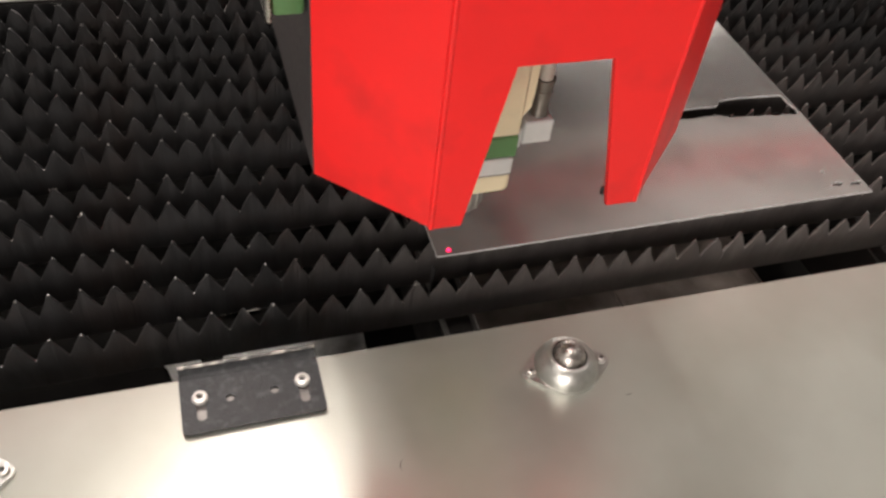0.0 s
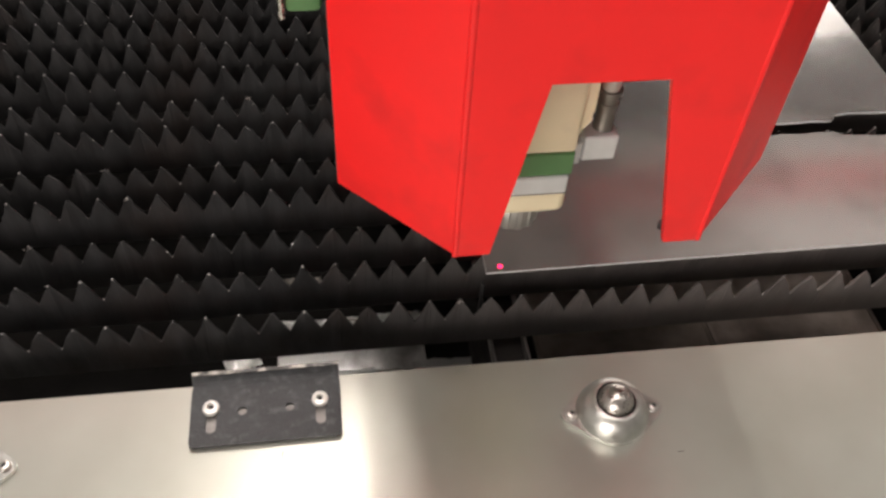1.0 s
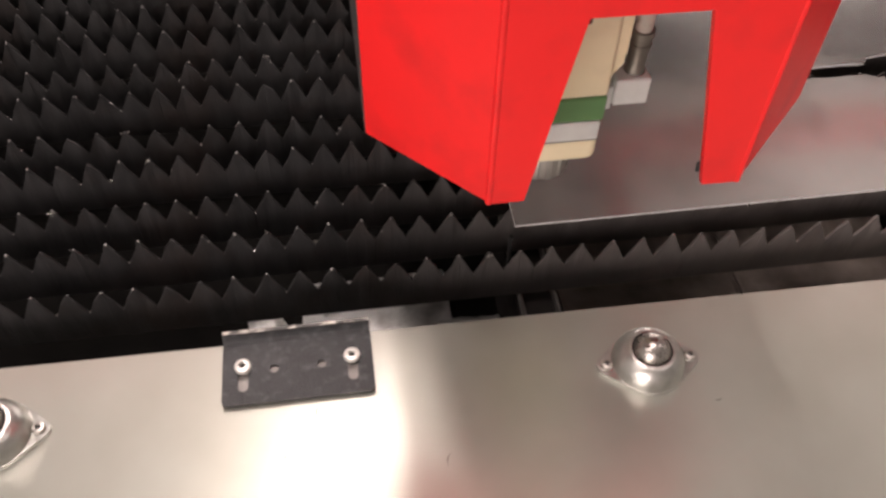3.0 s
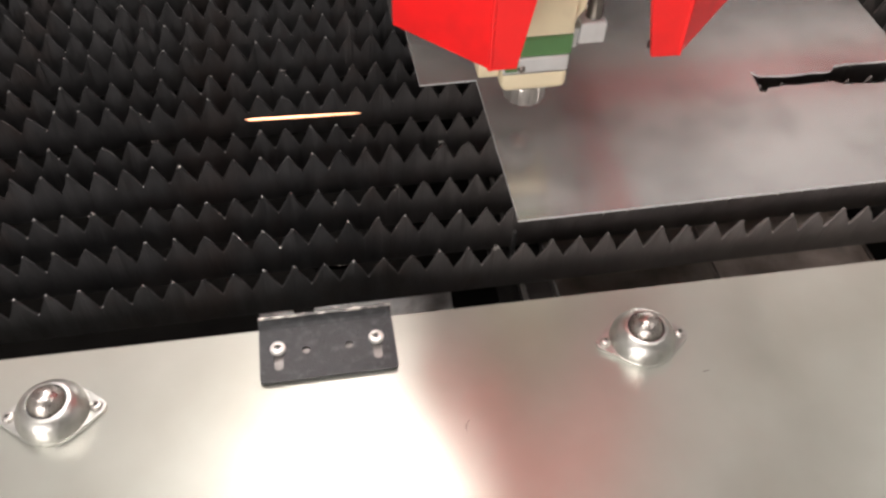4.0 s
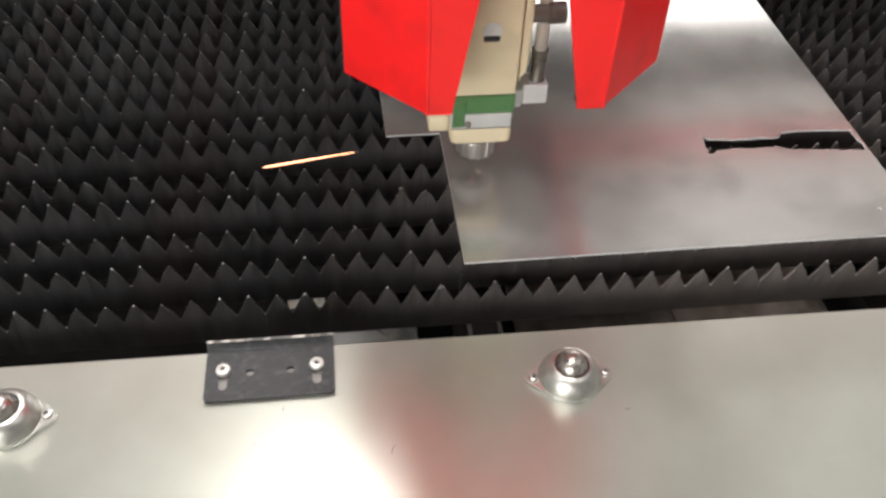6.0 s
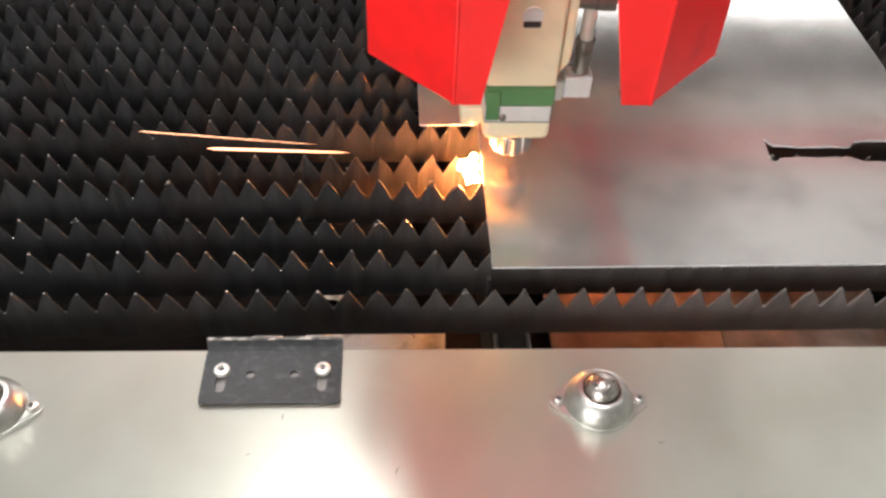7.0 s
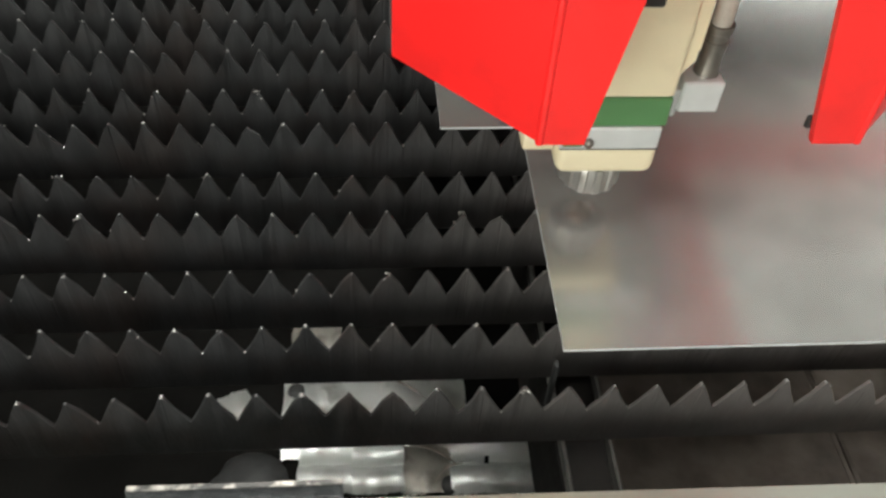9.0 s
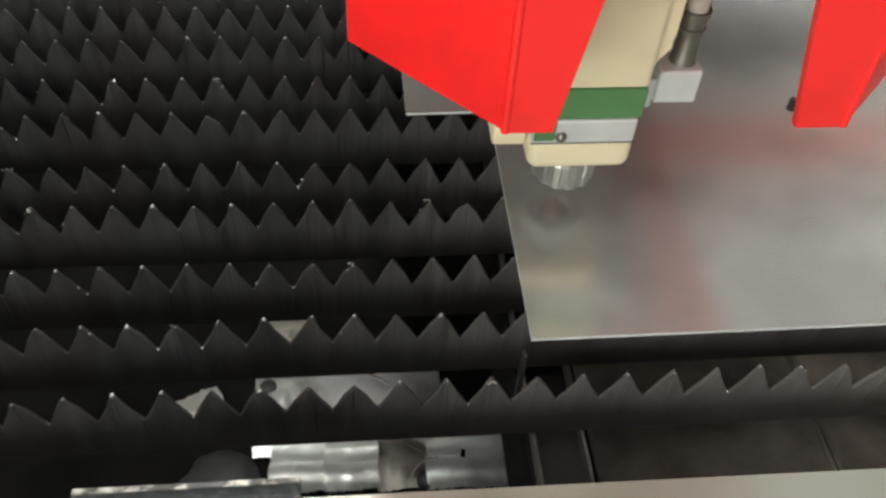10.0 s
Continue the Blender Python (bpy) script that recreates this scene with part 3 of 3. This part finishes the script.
def red_cover():
    c = thing("head_cover", "bright red painted sheet-metal cover with a tapered cut-out, scuffed", "machine cover")
    zb, zt, t = 0.148, 0.55, 0.004
    xl, xr, yf = -0.060, 0.082, -0.116
    # front panel with the tapered opening, chamfers, sides
    front = [(xl, zb), (-0.040, zb), (-0.0205, 0.263), (0.0370, 0.263), (0.0605, zb), (xr, zb), (xr, zt), (xl, zt)]
    bm = bmesh.new()
    fa = [bm.verts.new((x, yf, z)) for x, z in front]
    fb = [bm.verts.new((x, yf + t, z)) for x, z in front]
    bm.faces.new(fa)
    bm.faces.new(list(reversed(fb)))
    for i in range(len(front)):
        j = (i + 1) % len(front)
        bm.faces.new((fa[i], fa[j], fb[j], fb[i]))
    part("front_panel", bm, M_RED, c, smooth=False)

    def wall(name, p, q, z0=zb, mat=M_RED, label=""):
        bm = bmesh.new()
        d = Vector((q[0] - p[0], q[1] - p[1], 0)).normalized()
        n = Vector((-d.y, d.x, 0)) * t
        vs = []
        for x, y in (p, q, (q[0] + n.x, q[1] + n.y), (p[0] + n.x, p[1] + n.y)):
            vs.append((bm.verts.new((x, y, z0)), bm.verts.new((x, y, zt))))
        for i in range(4):
            j = (i + 1) % 4
            bm.faces.new((vs[i][0], vs[j][0], vs[j][1], vs[i][1]))
        bm.faces.new([v[0] for v in vs])
        bm.faces.new([v[1] for v in vs])
        bmesh.ops.bevel(bm, geom=bm.edges[:], offset=0.0008, segments=2, affect="EDGES")
        part(name, bm, mat, c, label)

    for x in (xl + 0.0009, xr - 0.0009):
        part("fold", lathe(bmesh.new(), [(0, zb), (0.0019, zb), (0.0019, zt), (0, zt)], 18, x, yf + 0.0012), M_RED, c)
    bl, br = (-0.121, -0.052), (0.145, -0.052)
    wall("corner_panel", bl, (xl + 0.0005, yf + 0.0006))
    wall("corner_panel", (xr - 0.0005, yf + 0.0006), br)
    # left side is dark grey, the right one red
    wall("side_panel", (bl[0], 0.26), (bl[0], bl[1] + 0.001), zb, M_SIDE, "dark grey side panel")
    wall("side_panel", (br[0], br[1] + 0.001), (br[0], 0.26))
    part("top_panel", boxed(-0.121, 0.145, -0.05, 0.26, zt - 0.004, zt), M_RED, c, smooth=False)
    # a grip screw inside the leg
    part("inner_screw", lathe(bmesh.new(), [(0, 0.1505), (0.0017, 0.1505), (0.0017, 0.1555), (0, 0.1560)], 12, 0.0608, -0.107), M_HOLE, c)
    k = part("terminal_box", boxed(-0.141, -0.1225, -0.046, 0.01, 0.260, 0.33, 0.003, 2), M_GREEN, c, "small green terminal box")
    part("clip", boxed(-0.1445, -0.1412, -0.048, 0.01, 0.257, 0.33, 0.001, 1), M_CHROME, k)
    return c


def cutting_head():
    h = thing("laser_cutter", "cream laser cutting head with a green band and chrome nozzle ring", "laser cutter")
    part("body", boxed(-0.027, 0.0300, -0.030, 0.040, 0.1022, 0.32, 0.003, 3), M_CREAM, h)
    bnd = part("band", boxed(-0.0265, 0.0298, -0.0298, 0.040, 0.0832, 0.1020, 0.001, 1), M_GREEN, h, "green enamelled band")
    part("tab", boxed(-0.0262, -0.0150, -0.0322, -0.0299, 0.0705, 0.0980, 0.0008, 1), M_GREEN, bnd)
    part("lower_plate", boxed(-0.0275, 0.0280, -0.0310, 0.036, 0.0680, 0.0830, 0.001, 1), M_ALU, h, "bare aluminium ring plate")
    bm = boxed(-0.027, 0.0300, -0.0295, 0.034, 0.0475, 0.0678, 0.006, 4)
    part("sensor_block", bm, M_CREAM, h)
    # thin dark strip added for the seam between plate and block
    part("gasket", boxed(-0.0268, 0.0284, -0.0299, 0.0345, 0.0670, 0.0684), M_HOLE, h, "dark seam under the ring plate", smooth=False)
    part("side_ear", boxed(-0.046, -0.0275, -0.020, 0.02, 0.058, 0.074, 0.002, 2), M_CREAM, h)
    # flared shoulder on the right of the body
    bm = bmesh.new()
    pr = [(0.0302, 0.1035), (0.0385, 0.121), (0.0400, 0.125), (0.0400, 0.300), (0.0302, 0.300)]
    a = [bm.verts.new((x, -0.022, z)) for x, z in pr]
    b = [bm.verts.new((x, 0.034, z)) for x, z in pr]
    for i in range(5):
        bm.faces.new((a[i], a[(i + 1) % 5], b[(i + 1) % 5], b[i]))
    bm.faces.new(a)
    bm.faces.new(b)
    bmesh.ops.bevel(bm, geom=bm.edges[:], offset=0.002, segments=2, affect="EDGES")
    part("shoulder", bm, M_CREAM, h)
    # raised block; the slot's recess shade is only its near-black colour
    part("window_slot", boxed(-0.003, 0.011, -0.0312, -0.028, 0.157, 0.164, 0.001, 1), M_HOLE, h, "dark block painted for the recessed slot")
    bm = lathe(bmesh.new(), [(0, 0.0), (0.0078, 0.0), (0.0082, 0.0008), (0.0078, 0.0014), (0, 0.0014)], 24)
    bmesh.ops.rotate(bm, verts=bm.verts[:], cent=(0, 0, 0), matrix=Matrix.Rotation(radians(90), 3, "X"))
    bmesh.ops.translate(bm, verts=bm.verts[:], vec=(0.004, -0.0297, 0.167))
    part("sight_glass", bm, M_ALU, h, "round grey sight glass")
    part("collar", lathe(bmesh.new(), [(0, 0.0392), (0.0135, 0.0392), (0.0140, 0.042), (0.0140, 0.0473), (0, 0.0473)], 32, 0.002, 0), M_GUN, h)
    part("lock_ring", lathe(bmesh.new(), [(0, 0.0200), (0.0168, 0.0200), (0.0185, 0.0215), (0.0190, 0.0365), (0.0178, 0.0390), (0, 0.0390)], 96, 0.002, 0, 24, 0.0011), M_RING, h, "knurled chrome locking ring")
    part("nozzle", lathe(bmesh.new(), [(0, 0.0112), (0.0026, 0.0112), (0.0050, 0.0135), (0.0090, 0.0160), (0.0095, 0.0198), (0, 0.0198)], 24, 0.002, 0), material("copper_nozzle", (0.33, 0.24, 0.18), 0.3, 1.0), h, "small copper nozzle tip")
    bm = bmesh.new()
    bmesh.ops.create_uvsphere(bm, u_segments=14, v_segments=8, radius=0.0030)
    bmesh.ops.translate(bm, verts=bm.verts[:], vec=(-0.012, -0.0318, 0.0735))
    part("knob", bm, M_GUN, h)
    v = part("gas_block", boxed(0.0395, 0.0622, -0.016, 0.004, 0.0820, 0.1020, 0.001, 1), M_ALU, h, "bare aluminium gas block")
    part("step", boxed(0.0302, 0.0394, -0.014, 0.004, 0.0775, 0.0960, 0.001, 1), M_ALU, v)
    g = part("gas_fitting", lathe(bmesh.new(), [(0, 0.1022), (0.0072, 0.1022), (0.0072, 0.104), (0.0062, 0.106), (0.0062, 0.120), (0.0070, 0.1205), (0.0070, 0.123), (0.0062, 0.1235), (0.0062, 0.128), (0.0075, 0.129), (0.0075, 0.133), (0, 0.133)], 24, 0.0535, -0.005), M_GUN, h, "dull nickel push-in gas fitting")
    part("hose", lathe(bmesh.new(), [(0, 0.133), (0.0056, 0.133), (0.0056, 0.26), (0, 0.26)], 16, 0.0535, -0.005), material("clear_hose", (0.42, 0.38, 0.33), 0.3), g, "translucent grey hose")
    bm = bmesh.new()
    lathe(bm, [(0, -0.017), (0.008, -0.017), (0.008, 0.0), (0.0095, 0.001), (0.0095, 0.015), (0, 0.015)], 20)
    bmesh.ops.rotate(bm, verts=bm.verts[:], cent=(0, 0, 0), matrix=Matrix.Rotation(radians(90), 3, "Y"))
    bmesh.ops.translate(bm, verts=bm.verts[:], vec=(0.054, -0.012, 0.172))
    part("cable_plug", bm, M_GUN, h, "dull threaded cable plug")
    return h


GANTRY, COVER, HEAD = gantry(), red_cover(), cutting_head()

# the red aiming point on the sheet
SPOT = part("aiming_spot", lathe(bmesh.new(), [(0, 0.0), (0.0022, 0.0), (0.0018, 0.0004), (0, 0.0005)], 12), M_SPOT)
tagged(SPOT, "small glowing red aiming point on the steel sheet", "light spot")


# ---- fire and sparks ----
def flame(name, mat, sx, sy, sz, label, seed, lumps=7, lo=0.4, hi=0.7, spread=0.5):
    bm = bmesh.new()
    rnd = random.Random(seed)
    size = (sx * sy * sz) ** (1 / 3)
    for i in range(lumps):
        r = bmesh.ops.create_icosphere(bm, subdivisions=2, radius=rnd.uniform(lo, hi))
        o = Vector((rnd.uniform(-spread, spread), rnd.uniform(-spread, spread), rnd.uniform(-spread, spread)))
        for v in r["verts"]:
            q = v.co * (1 + 0.3 * noise.noise((v.co + o) * 2.3 + Vector((seed, 0, 0))))
            v.co = q * size + Vector((o.x * sx, o.y * sy, o.z * sz))
    ob = part(name, bm, mat)
    tagged(ob, label, "flame", kind="stuff")
    return ob


def streak(length, r, mat=M_WHITE_HOT):
    bm = bmesh.new()
    lathe(bm, [(0, -length / 2), (r * 0.5, -length * 0.42), (r, length * 0.1), (r * 0.9, length * 0.44), (0, length / 2)], 8)
    ob = part("spark", bm, mat)
    tagged(ob, "glowing orange spark flying from the cut", "spark", "sparks from the cut")
    return ob


def shower(seed, n, box3, ln, label, mat=None, tip=0, thick=0.0009, spread=18):
    """A bunch of short falling streaks."""
    rnd = random.Random(seed)
    bm = bmesh.new()
    for i in range(n):
        L = ln * rnd.uniform(0.4, 1.3)
        s = bmesh.new()
        lathe(s, [(0, -L / 2), (thick * 0.7, -L * 0.3), (thick, L * 0.3), (0, L / 2)], 6)
        me = bpy.data.meshes.new("tmp")
        s.to_mesh(me)
        s.free()
        k = len(bm.verts)
        bm.from_mesh(me)
        bpy.data.meshes.remove(me)
        bm.verts.ensure_lookup_table()
        m = pose(rnd.uniform(-1, 1) * box3[0], rnd.uniform(-1, 1) * box3[1], rnd.uniform(-1, 1) * box3[2], rnd.uniform(-spread, spread), -tip + rnd.uniform(-spread, spread), 0)
        bmesh.ops.transform(bm, matrix=m, verts=bm.verts[k:])
    ob = part("spark_shower", bm, mat or M_WHITE_HOT)
    tagged(ob, label, "sparks", kind="stuff")
    return ob


CUT = Vector((0.228, 0.207, -0.014))
HIDE = Vector((0.30, 0.207, -0.36))
FLAME = flame("cutting_flame", M_FLAME, 0.010, 0.020, 0.010, "white-orange flame where the jet cuts the sheet", 1, 34, 0.14, 0.30, 0.75)
GLOW = flame("cutting_ember", M_EMBER, 0.0060, 0.0080, 0.0060, "dull orange fire at the edge of the cut", 2, 16, 0.12, 0.42, 0.7)
POOL = flame("slag_fire", M_POOL, 0.016, 0.026, 0.012, "burning slag thrown into the pit", 3, 26, 0.07, 0.30, 0.9)
M_FAN = glow("orange_spray", (1.0, 0.26, 0.04), 16)
FAN = shower(9, 24, (0.016, 0.020, 0.006), 0.046, "spray of orange fire over the slats", M_FAN, 84, 0.00036, 9)
POOL2 = flame("slag_fire", M_POOL, 0.060, 0.018, 0.008, "burning slag lying in the rusty tray", 8, 14, 0.06, 0.2, 0.9)
# lumps kept out of sight, added to light the far slats orange
M_BED = glow("slat_fill_glow", (1.0, 0.30, 0.08), 330)
BED = flame("slag_fire", M_BED, 0.10, 0.09, 0.010, "unseen glowing lumps under the slats that light them orange", 12, 40, 0.04, 0.10, 0.9)
SHOWER = shower(4, 26, (0.03, 0.03, 0.05), 0.016, "shower of orange sparks falling into the pit")
SHOWER2 = shower(6, 12, (0.018, 0.02, 0.03), 0.03, "sparks falling between the slats")


def segment(a, b):
    a, b = Vector(a), Vector(b)
    return Matrix.Translation((a + b) / 2) @ (b - a).to_track_quat("Z", "Y").to_matrix().to_4x4(), (b - a).length


def flights():
    """Sparks: time, both ends of the streak, thickness."""
    return [
        (3.8, (0.15, 0.24, 0.02), (0.05, 0.30, 0.04), 0.0006), (4.0, (0.12, 0.20, 0.03), (0.02, 0.18, 0.05), 0.0010), (4.6, (0.003, 0.144, 0.030), (-0.060, 0.116, 0.040), 0.0007),
        (4.6, (-0.023, 0.139, 0.030), (-0.061, 0.128, 0.040), 0.0004), (4.7, (0.125, 0.221, 0.030), (0.076, 0.216, 0.040), 0.0008), (5.0, (0.160, 0.257, 0.030), (0.039, 0.320, 0.050), 0.0007),
        (5.0, (0.205, 0.237, 0.012), (0.110, 0.266, 0.030), 0.0008), (5.0, (-0.079, 0.216, 0.040), (-0.157, 0.215, 0.050), 0.0006), (5.0, (0.214, 0.204, 0.008), (0.097, 0.186, 0.020), 0.0005),
        (5.0, (0.196, 0.187, 0.004), (0.164, 0.170, 0.006), 0.0007), (5.0, (0.234, 0.150, 0.004), (0.210, 0.129, 0.004), 0.0013), (5.1, (0.128, 0.202, 0.020), (0.022, 0.201, 0.030), 0.0004),
        (5.1, (0.152, 0.176, 0.020), (0.056, 0.114, 0.030), 0.0006), (5.7, (0.110, 0.206, 0.004), (0.103, 0.212, 0.004), 0.0014), (6.0, (0.15, 0.22, 0.02), (0.06, 0.19, 0.03), 0.0008),
        (6.3, (0.12, 0.26, 0.03), (0.03, 0.30, 0.05), 0.0010), (6.5, (0.14, 0.22, 0.02), (0.01, 0.24, 0.04), 0.0005), (6.8, (0.047, 0.292, 0.030), (-0.019, 0.323, 0.050), 0.0010),
        (6.8, (0.163, 0.223, 0.020), (0.111, 0.231, 0.030), 0.0011), (6.9, (-0.100, 0.301, 0.040), (-0.122, 0.289, 0.050), 0.0010), (6.9, (0.182, 0.210, 0.020), (0.121, 0.234, 0.040), 0.0004),
        (7.0, (0.117, 0.190, 0.03), (0.001, 0.171, 0.05), 0.0010), (7.0, (0.089, 0.201, 0.03), (-0.060, 0.194, 0.05), 0.0003), (7.3, (0.172, 0.208, 0.020), (0.030, 0.203, 0.040), 0.0005),
        (7.3, (0.144, 0.191, 0.020), (0.010, 0.111, 0.040), 0.0006), (7.4, (0.183, 0.184, 0.020), (0.044, 0.144, 0.030), 0.0009), (7.4, (0.173, 0.118, 0.020), (0.032, 0.012, 0.030), 0.0005),
        (7.5, (0.387, 0.258, -0.262), (0.385, 0.245, -0.262), 0.0008), (7.5, (0.217, 0.234, 0.02), (0.176, 0.226, 0.02), 0.0002), (8.0, (0.045, 0.256, 0.03), (-0.143, 0.346, 0.05), 0.00024),
        (8.0, (0.041, 0.291, 0.03), (-0.123, 0.384, 0.05), 0.00017), (8.2, (0.185, 0.157, 0.020), (0.064, 0.133, 0.030), 0.0006), (8.3, (0.160, 0.207, 0.030), (0.002, 0.267, 0.050), 0.0010),
        (8.3, (0.053, 0.278, 0.040), (-0.060, 0.329, 0.060), 0.0003), (8.4, (0.203, 0.215, 0.020), (0.129, 0.282, 0.040), 0.0006), (8.4, (0.194, 0.234, 0.020), (0.125, 0.252, 0.040), 0.0006),
        (8.4, (0.195, 0.185, 0.010), (0.139, 0.213, 0.020), 0.0006), (8.5, (0.141, 0.160, -0.255), (0.143, 0.143, -0.262), 0.0020), (8.5, (0.346, 0.156, -0.262), (0.339, 0.148, -0.266), 0.0022),
        (8.5, (0.394, 0.177, -0.262), (0.399, 0.170, -0.264), 0.0013), (8.5, (0.342, 0.227, -0.262), (0.343, 0.221, -0.264), 0.0009), (8.5, (0.371, 0.162, -0.262), (0.372, 0.158, -0.264), 0.0009),
        (8.5, (0.232, 0.197, 0.004), (0.212, 0.188, 0.006), 0.0011), (8.6, (0.084, 0.215, 0.040), (-0.058, 0.251, 0.050), 0.0010), (8.6, (0.175, 0.169, 0.010), (0.137, 0.179, 0.020), 0.0009),
        (8.6, (0.220, 0.136, 0.005), (0.143, 0.150, 0.020), 0.0006), (8.6, (0.193, 0.179, 0.010), (0.170, 0.195, 0.020), 0.0008), (8.7, (0.195, 0.154, 0.010), (0.085, 0.099, 0.020), 0.0011),
        (9.3, (0.194, 0.198, 0.020), (0.130, 0.221, 0.030), 0.0012), (9.4, (0.203, 0.104, 0.005), (0.167, 0.094, 0.010), 0.0010), (9.5, (0.212, 0.098, 0.01), (0.198, 0.103, 0.01), 0.0010),
        (9.7, (0.181, 0.217, 0.020), (0.086, 0.270, 0.050), 0.0008), (9.7, (0.197, 0.158, 0.020), (0.078, 0.178, 0.040), 0.0003), (9.8, (0.085, 0.063, -0.020), (0.048, 0.032, -0.020), 0.0011),
    ]


def motions():
    # head, cover and gantry: still, then back along the sheet in the pause, slow cut afterwards
    # seconds, x, y of the cover, its height
    cover = [(0, 0.2475, 0.0900, -0.003), (3.2, 0.2475, 0.0900, -0.003), (3.9, 0.262, 0.200, -0.002), (4.3, 0.2665, 0.2205, -0.001), (4.5, 0.267, 0.2214, -0.001), (5.0, 0.2675, 0.2225, -0.002),
             (5.5, 0.2645, 0.2211, -0.005), (7.0, 0.2584, 0.2190, -0.0035), (7.5, 0.2583, 0.2200, -0.0035), (8.0, 0.2586, 0.2066, -0.0105), (8.5, 0.2594, 0.2040, -0.0110),
             (9.0, 0.2645, 0.2041, -0.0095), (9.5, 0.2645, 0.2015, -0.008), (10.0, 0.2665, 0.1945, -0.006)]
    lift = {0: 0.040, 3.2: 0.040, 3.9: 0.015, 7.5: -0.002, 8.0: -0.007, 8.5: -0.0085, 9.0: -0.002, 9.5: -0.002, 10.0: -0.002}
    head = [(t, x, y - 0.0045) for t, x, y, z in cover]
    walk(HEAD, [(t, pose(x, y, lift.get(t, 0.0))) for t, x, y in head])
    walk(COVER, [(t, pose(x, y, z)) for t, x, y, z in cover])
    walk(SPOT, [(0, pose(0.247, 0.085, 0.0018)), (1.9, pose(0.247, 0.085, 0.0018)), (2.1, pose(0.30, 0.15, -0.33)), (10.0, pose(0.30, 0.15, -0.33))])
    xy = head
    walk(GANTRY, [(t, pose(0.255, y, 0)) for t, x, y in xy])

    def burst(ob, spans, home):
        """Rows for fire that flares up for each span (start, end, place) and sinks out of sight below the tray."""
        rows, last = [(0, Matrix.Translation(home))], 0
        for a, b, p in spans:
            if a - 0.1 > last:
                rows.append((a - 0.1, Matrix.Translation(home)))
            rows += [(a, Matrix.Translation(p)), (b, Matrix.Translation(p))]
            rows.append((b + 0.1, Matrix.Translation(home)))
            last = b + 0.1
        rows.append((10.0, Matrix.Translation(home)))
        walk(ob, sorted({round(t, 2): (t, m) for t, m in rows}.values(), key=lambda q: q[0]))

    V = Vector
    burst(FLAME, [(4.7, 5.1, V((0.225, 0.220, -0.034))), (5.65, 5.9, CUT + V((-0.004, 0.004, -0.008))), (6.2, 6.5, CUT), (6.8, 7.1, CUT + V((-0.004, 0, 0.012))),
                  (7.95, 8.25, CUT + V((0.000, 0, -0.008))), (9.1, 9.2, V((0.222, 0.214, -0.022)))], HIDE)
    burst(GLOW, [(4.1, 4.5, CUT + V((-0.004, -0.010, 0))), (7.2, 7.5, CUT), (7.95, 8.2, V((0.236, 0.148, -0.010))), (8.3, 8.6, CUT + V((0.002, -0.006, 0))), (9.1, 9.4, V((0.231, 0.16, -0.01))), (9.6, 9.75, CUT + V((-0.004, 0.0, 0)))], HIDE + V((0.03, 0, 0)))
    # around 6.9 s the pool is unseen, added there to light the tray
    burst(POOL, [(4.6, 5.1, V((0.238, 0.176, -0.20))), (6.9, 7.05, V((0.43, 0.45, -0.25))), (9.1, 9.5, V((0.354, 0.146, -0.262))), (9.65, 9.75, V((0.219, 0.141, -0.262)))], HIDE + V((0.06, 0, 0)))
    burst(FAN, [(4.65, 5.1, V((0.196, 0.240, 0.004))), (9.6, 9.75, V((0.20, 0.15, -0.26)))], HIDE + V((0, 0.2, -0.12)))
    burst(POOL2, [(4.6, 5.1, V((0.40, 0.25, -0.255))), (5.65, 5.8, V((0.42, 0.26, -0.274))), (9.1, 9.55, V((0.405, 0.225, -0.265)))], HIDE + V((0.09, 0, -0.05)))
    burst(BED, [(4.66, 4.84, V((0.05, 0.48, -0.069))), (4.97, 5.12, V((0.05, 0.48, -0.069))), (9.42, 9.56, V((0.06, 0.49, -0.078)))], V((0.05, 0.48, -0.45)))
    burst(SHOWER, [(4.6, 5.1, V((0.40, 0.17, -0.21))), (7.2, 7.4, V((0.40, 0.16, -0.21))), (8.45, 8.7, V((0.33, 0.12, -0.34))), (9.2, 9.8, V((0.38, 0.19, -0.20)))], HIDE + V((0.1, 0.05, -0.12)))
    burst(SHOWER2, [(4.45, 4.6, V((0.215, 0.092, -0.10))), (9.45, 9.8, V((0.225, 0.135, -0.21)))], HIDE + V((-0.1, 0, -0.05)))

    for t, a, b, r in flights():
        m, length = segment(a, b)
        ob = streak(length, r)
        d = (Vector(b) - Vector(a)).normalized()
        turn = m.to_3x3().to_4x4()
        rows = [(0, Matrix.Translation(HIDE + Vector((0, 0.3, -0.1))) @ turn), (t - 0.14, Matrix.Translation(HIDE + Vector((0, 0.3, -0.1))) @ turn), (t - 0.07, Matrix.Translation(CUT + d * length * 0.5) @ turn), (t, m),
                (t + 0.1, Matrix.Translation(m.translation + d * 0.7) @ turn), (t + 0.3, Matrix.Translation(m.translation + d * 1.3 + Vector((0, 0, -0.65))) @ turn), (10.0, Matrix.Translation(m.translation + d * 1.3 + Vector((0, 0, -0.65))) @ turn)]
        walk(ob, rows)


motions()
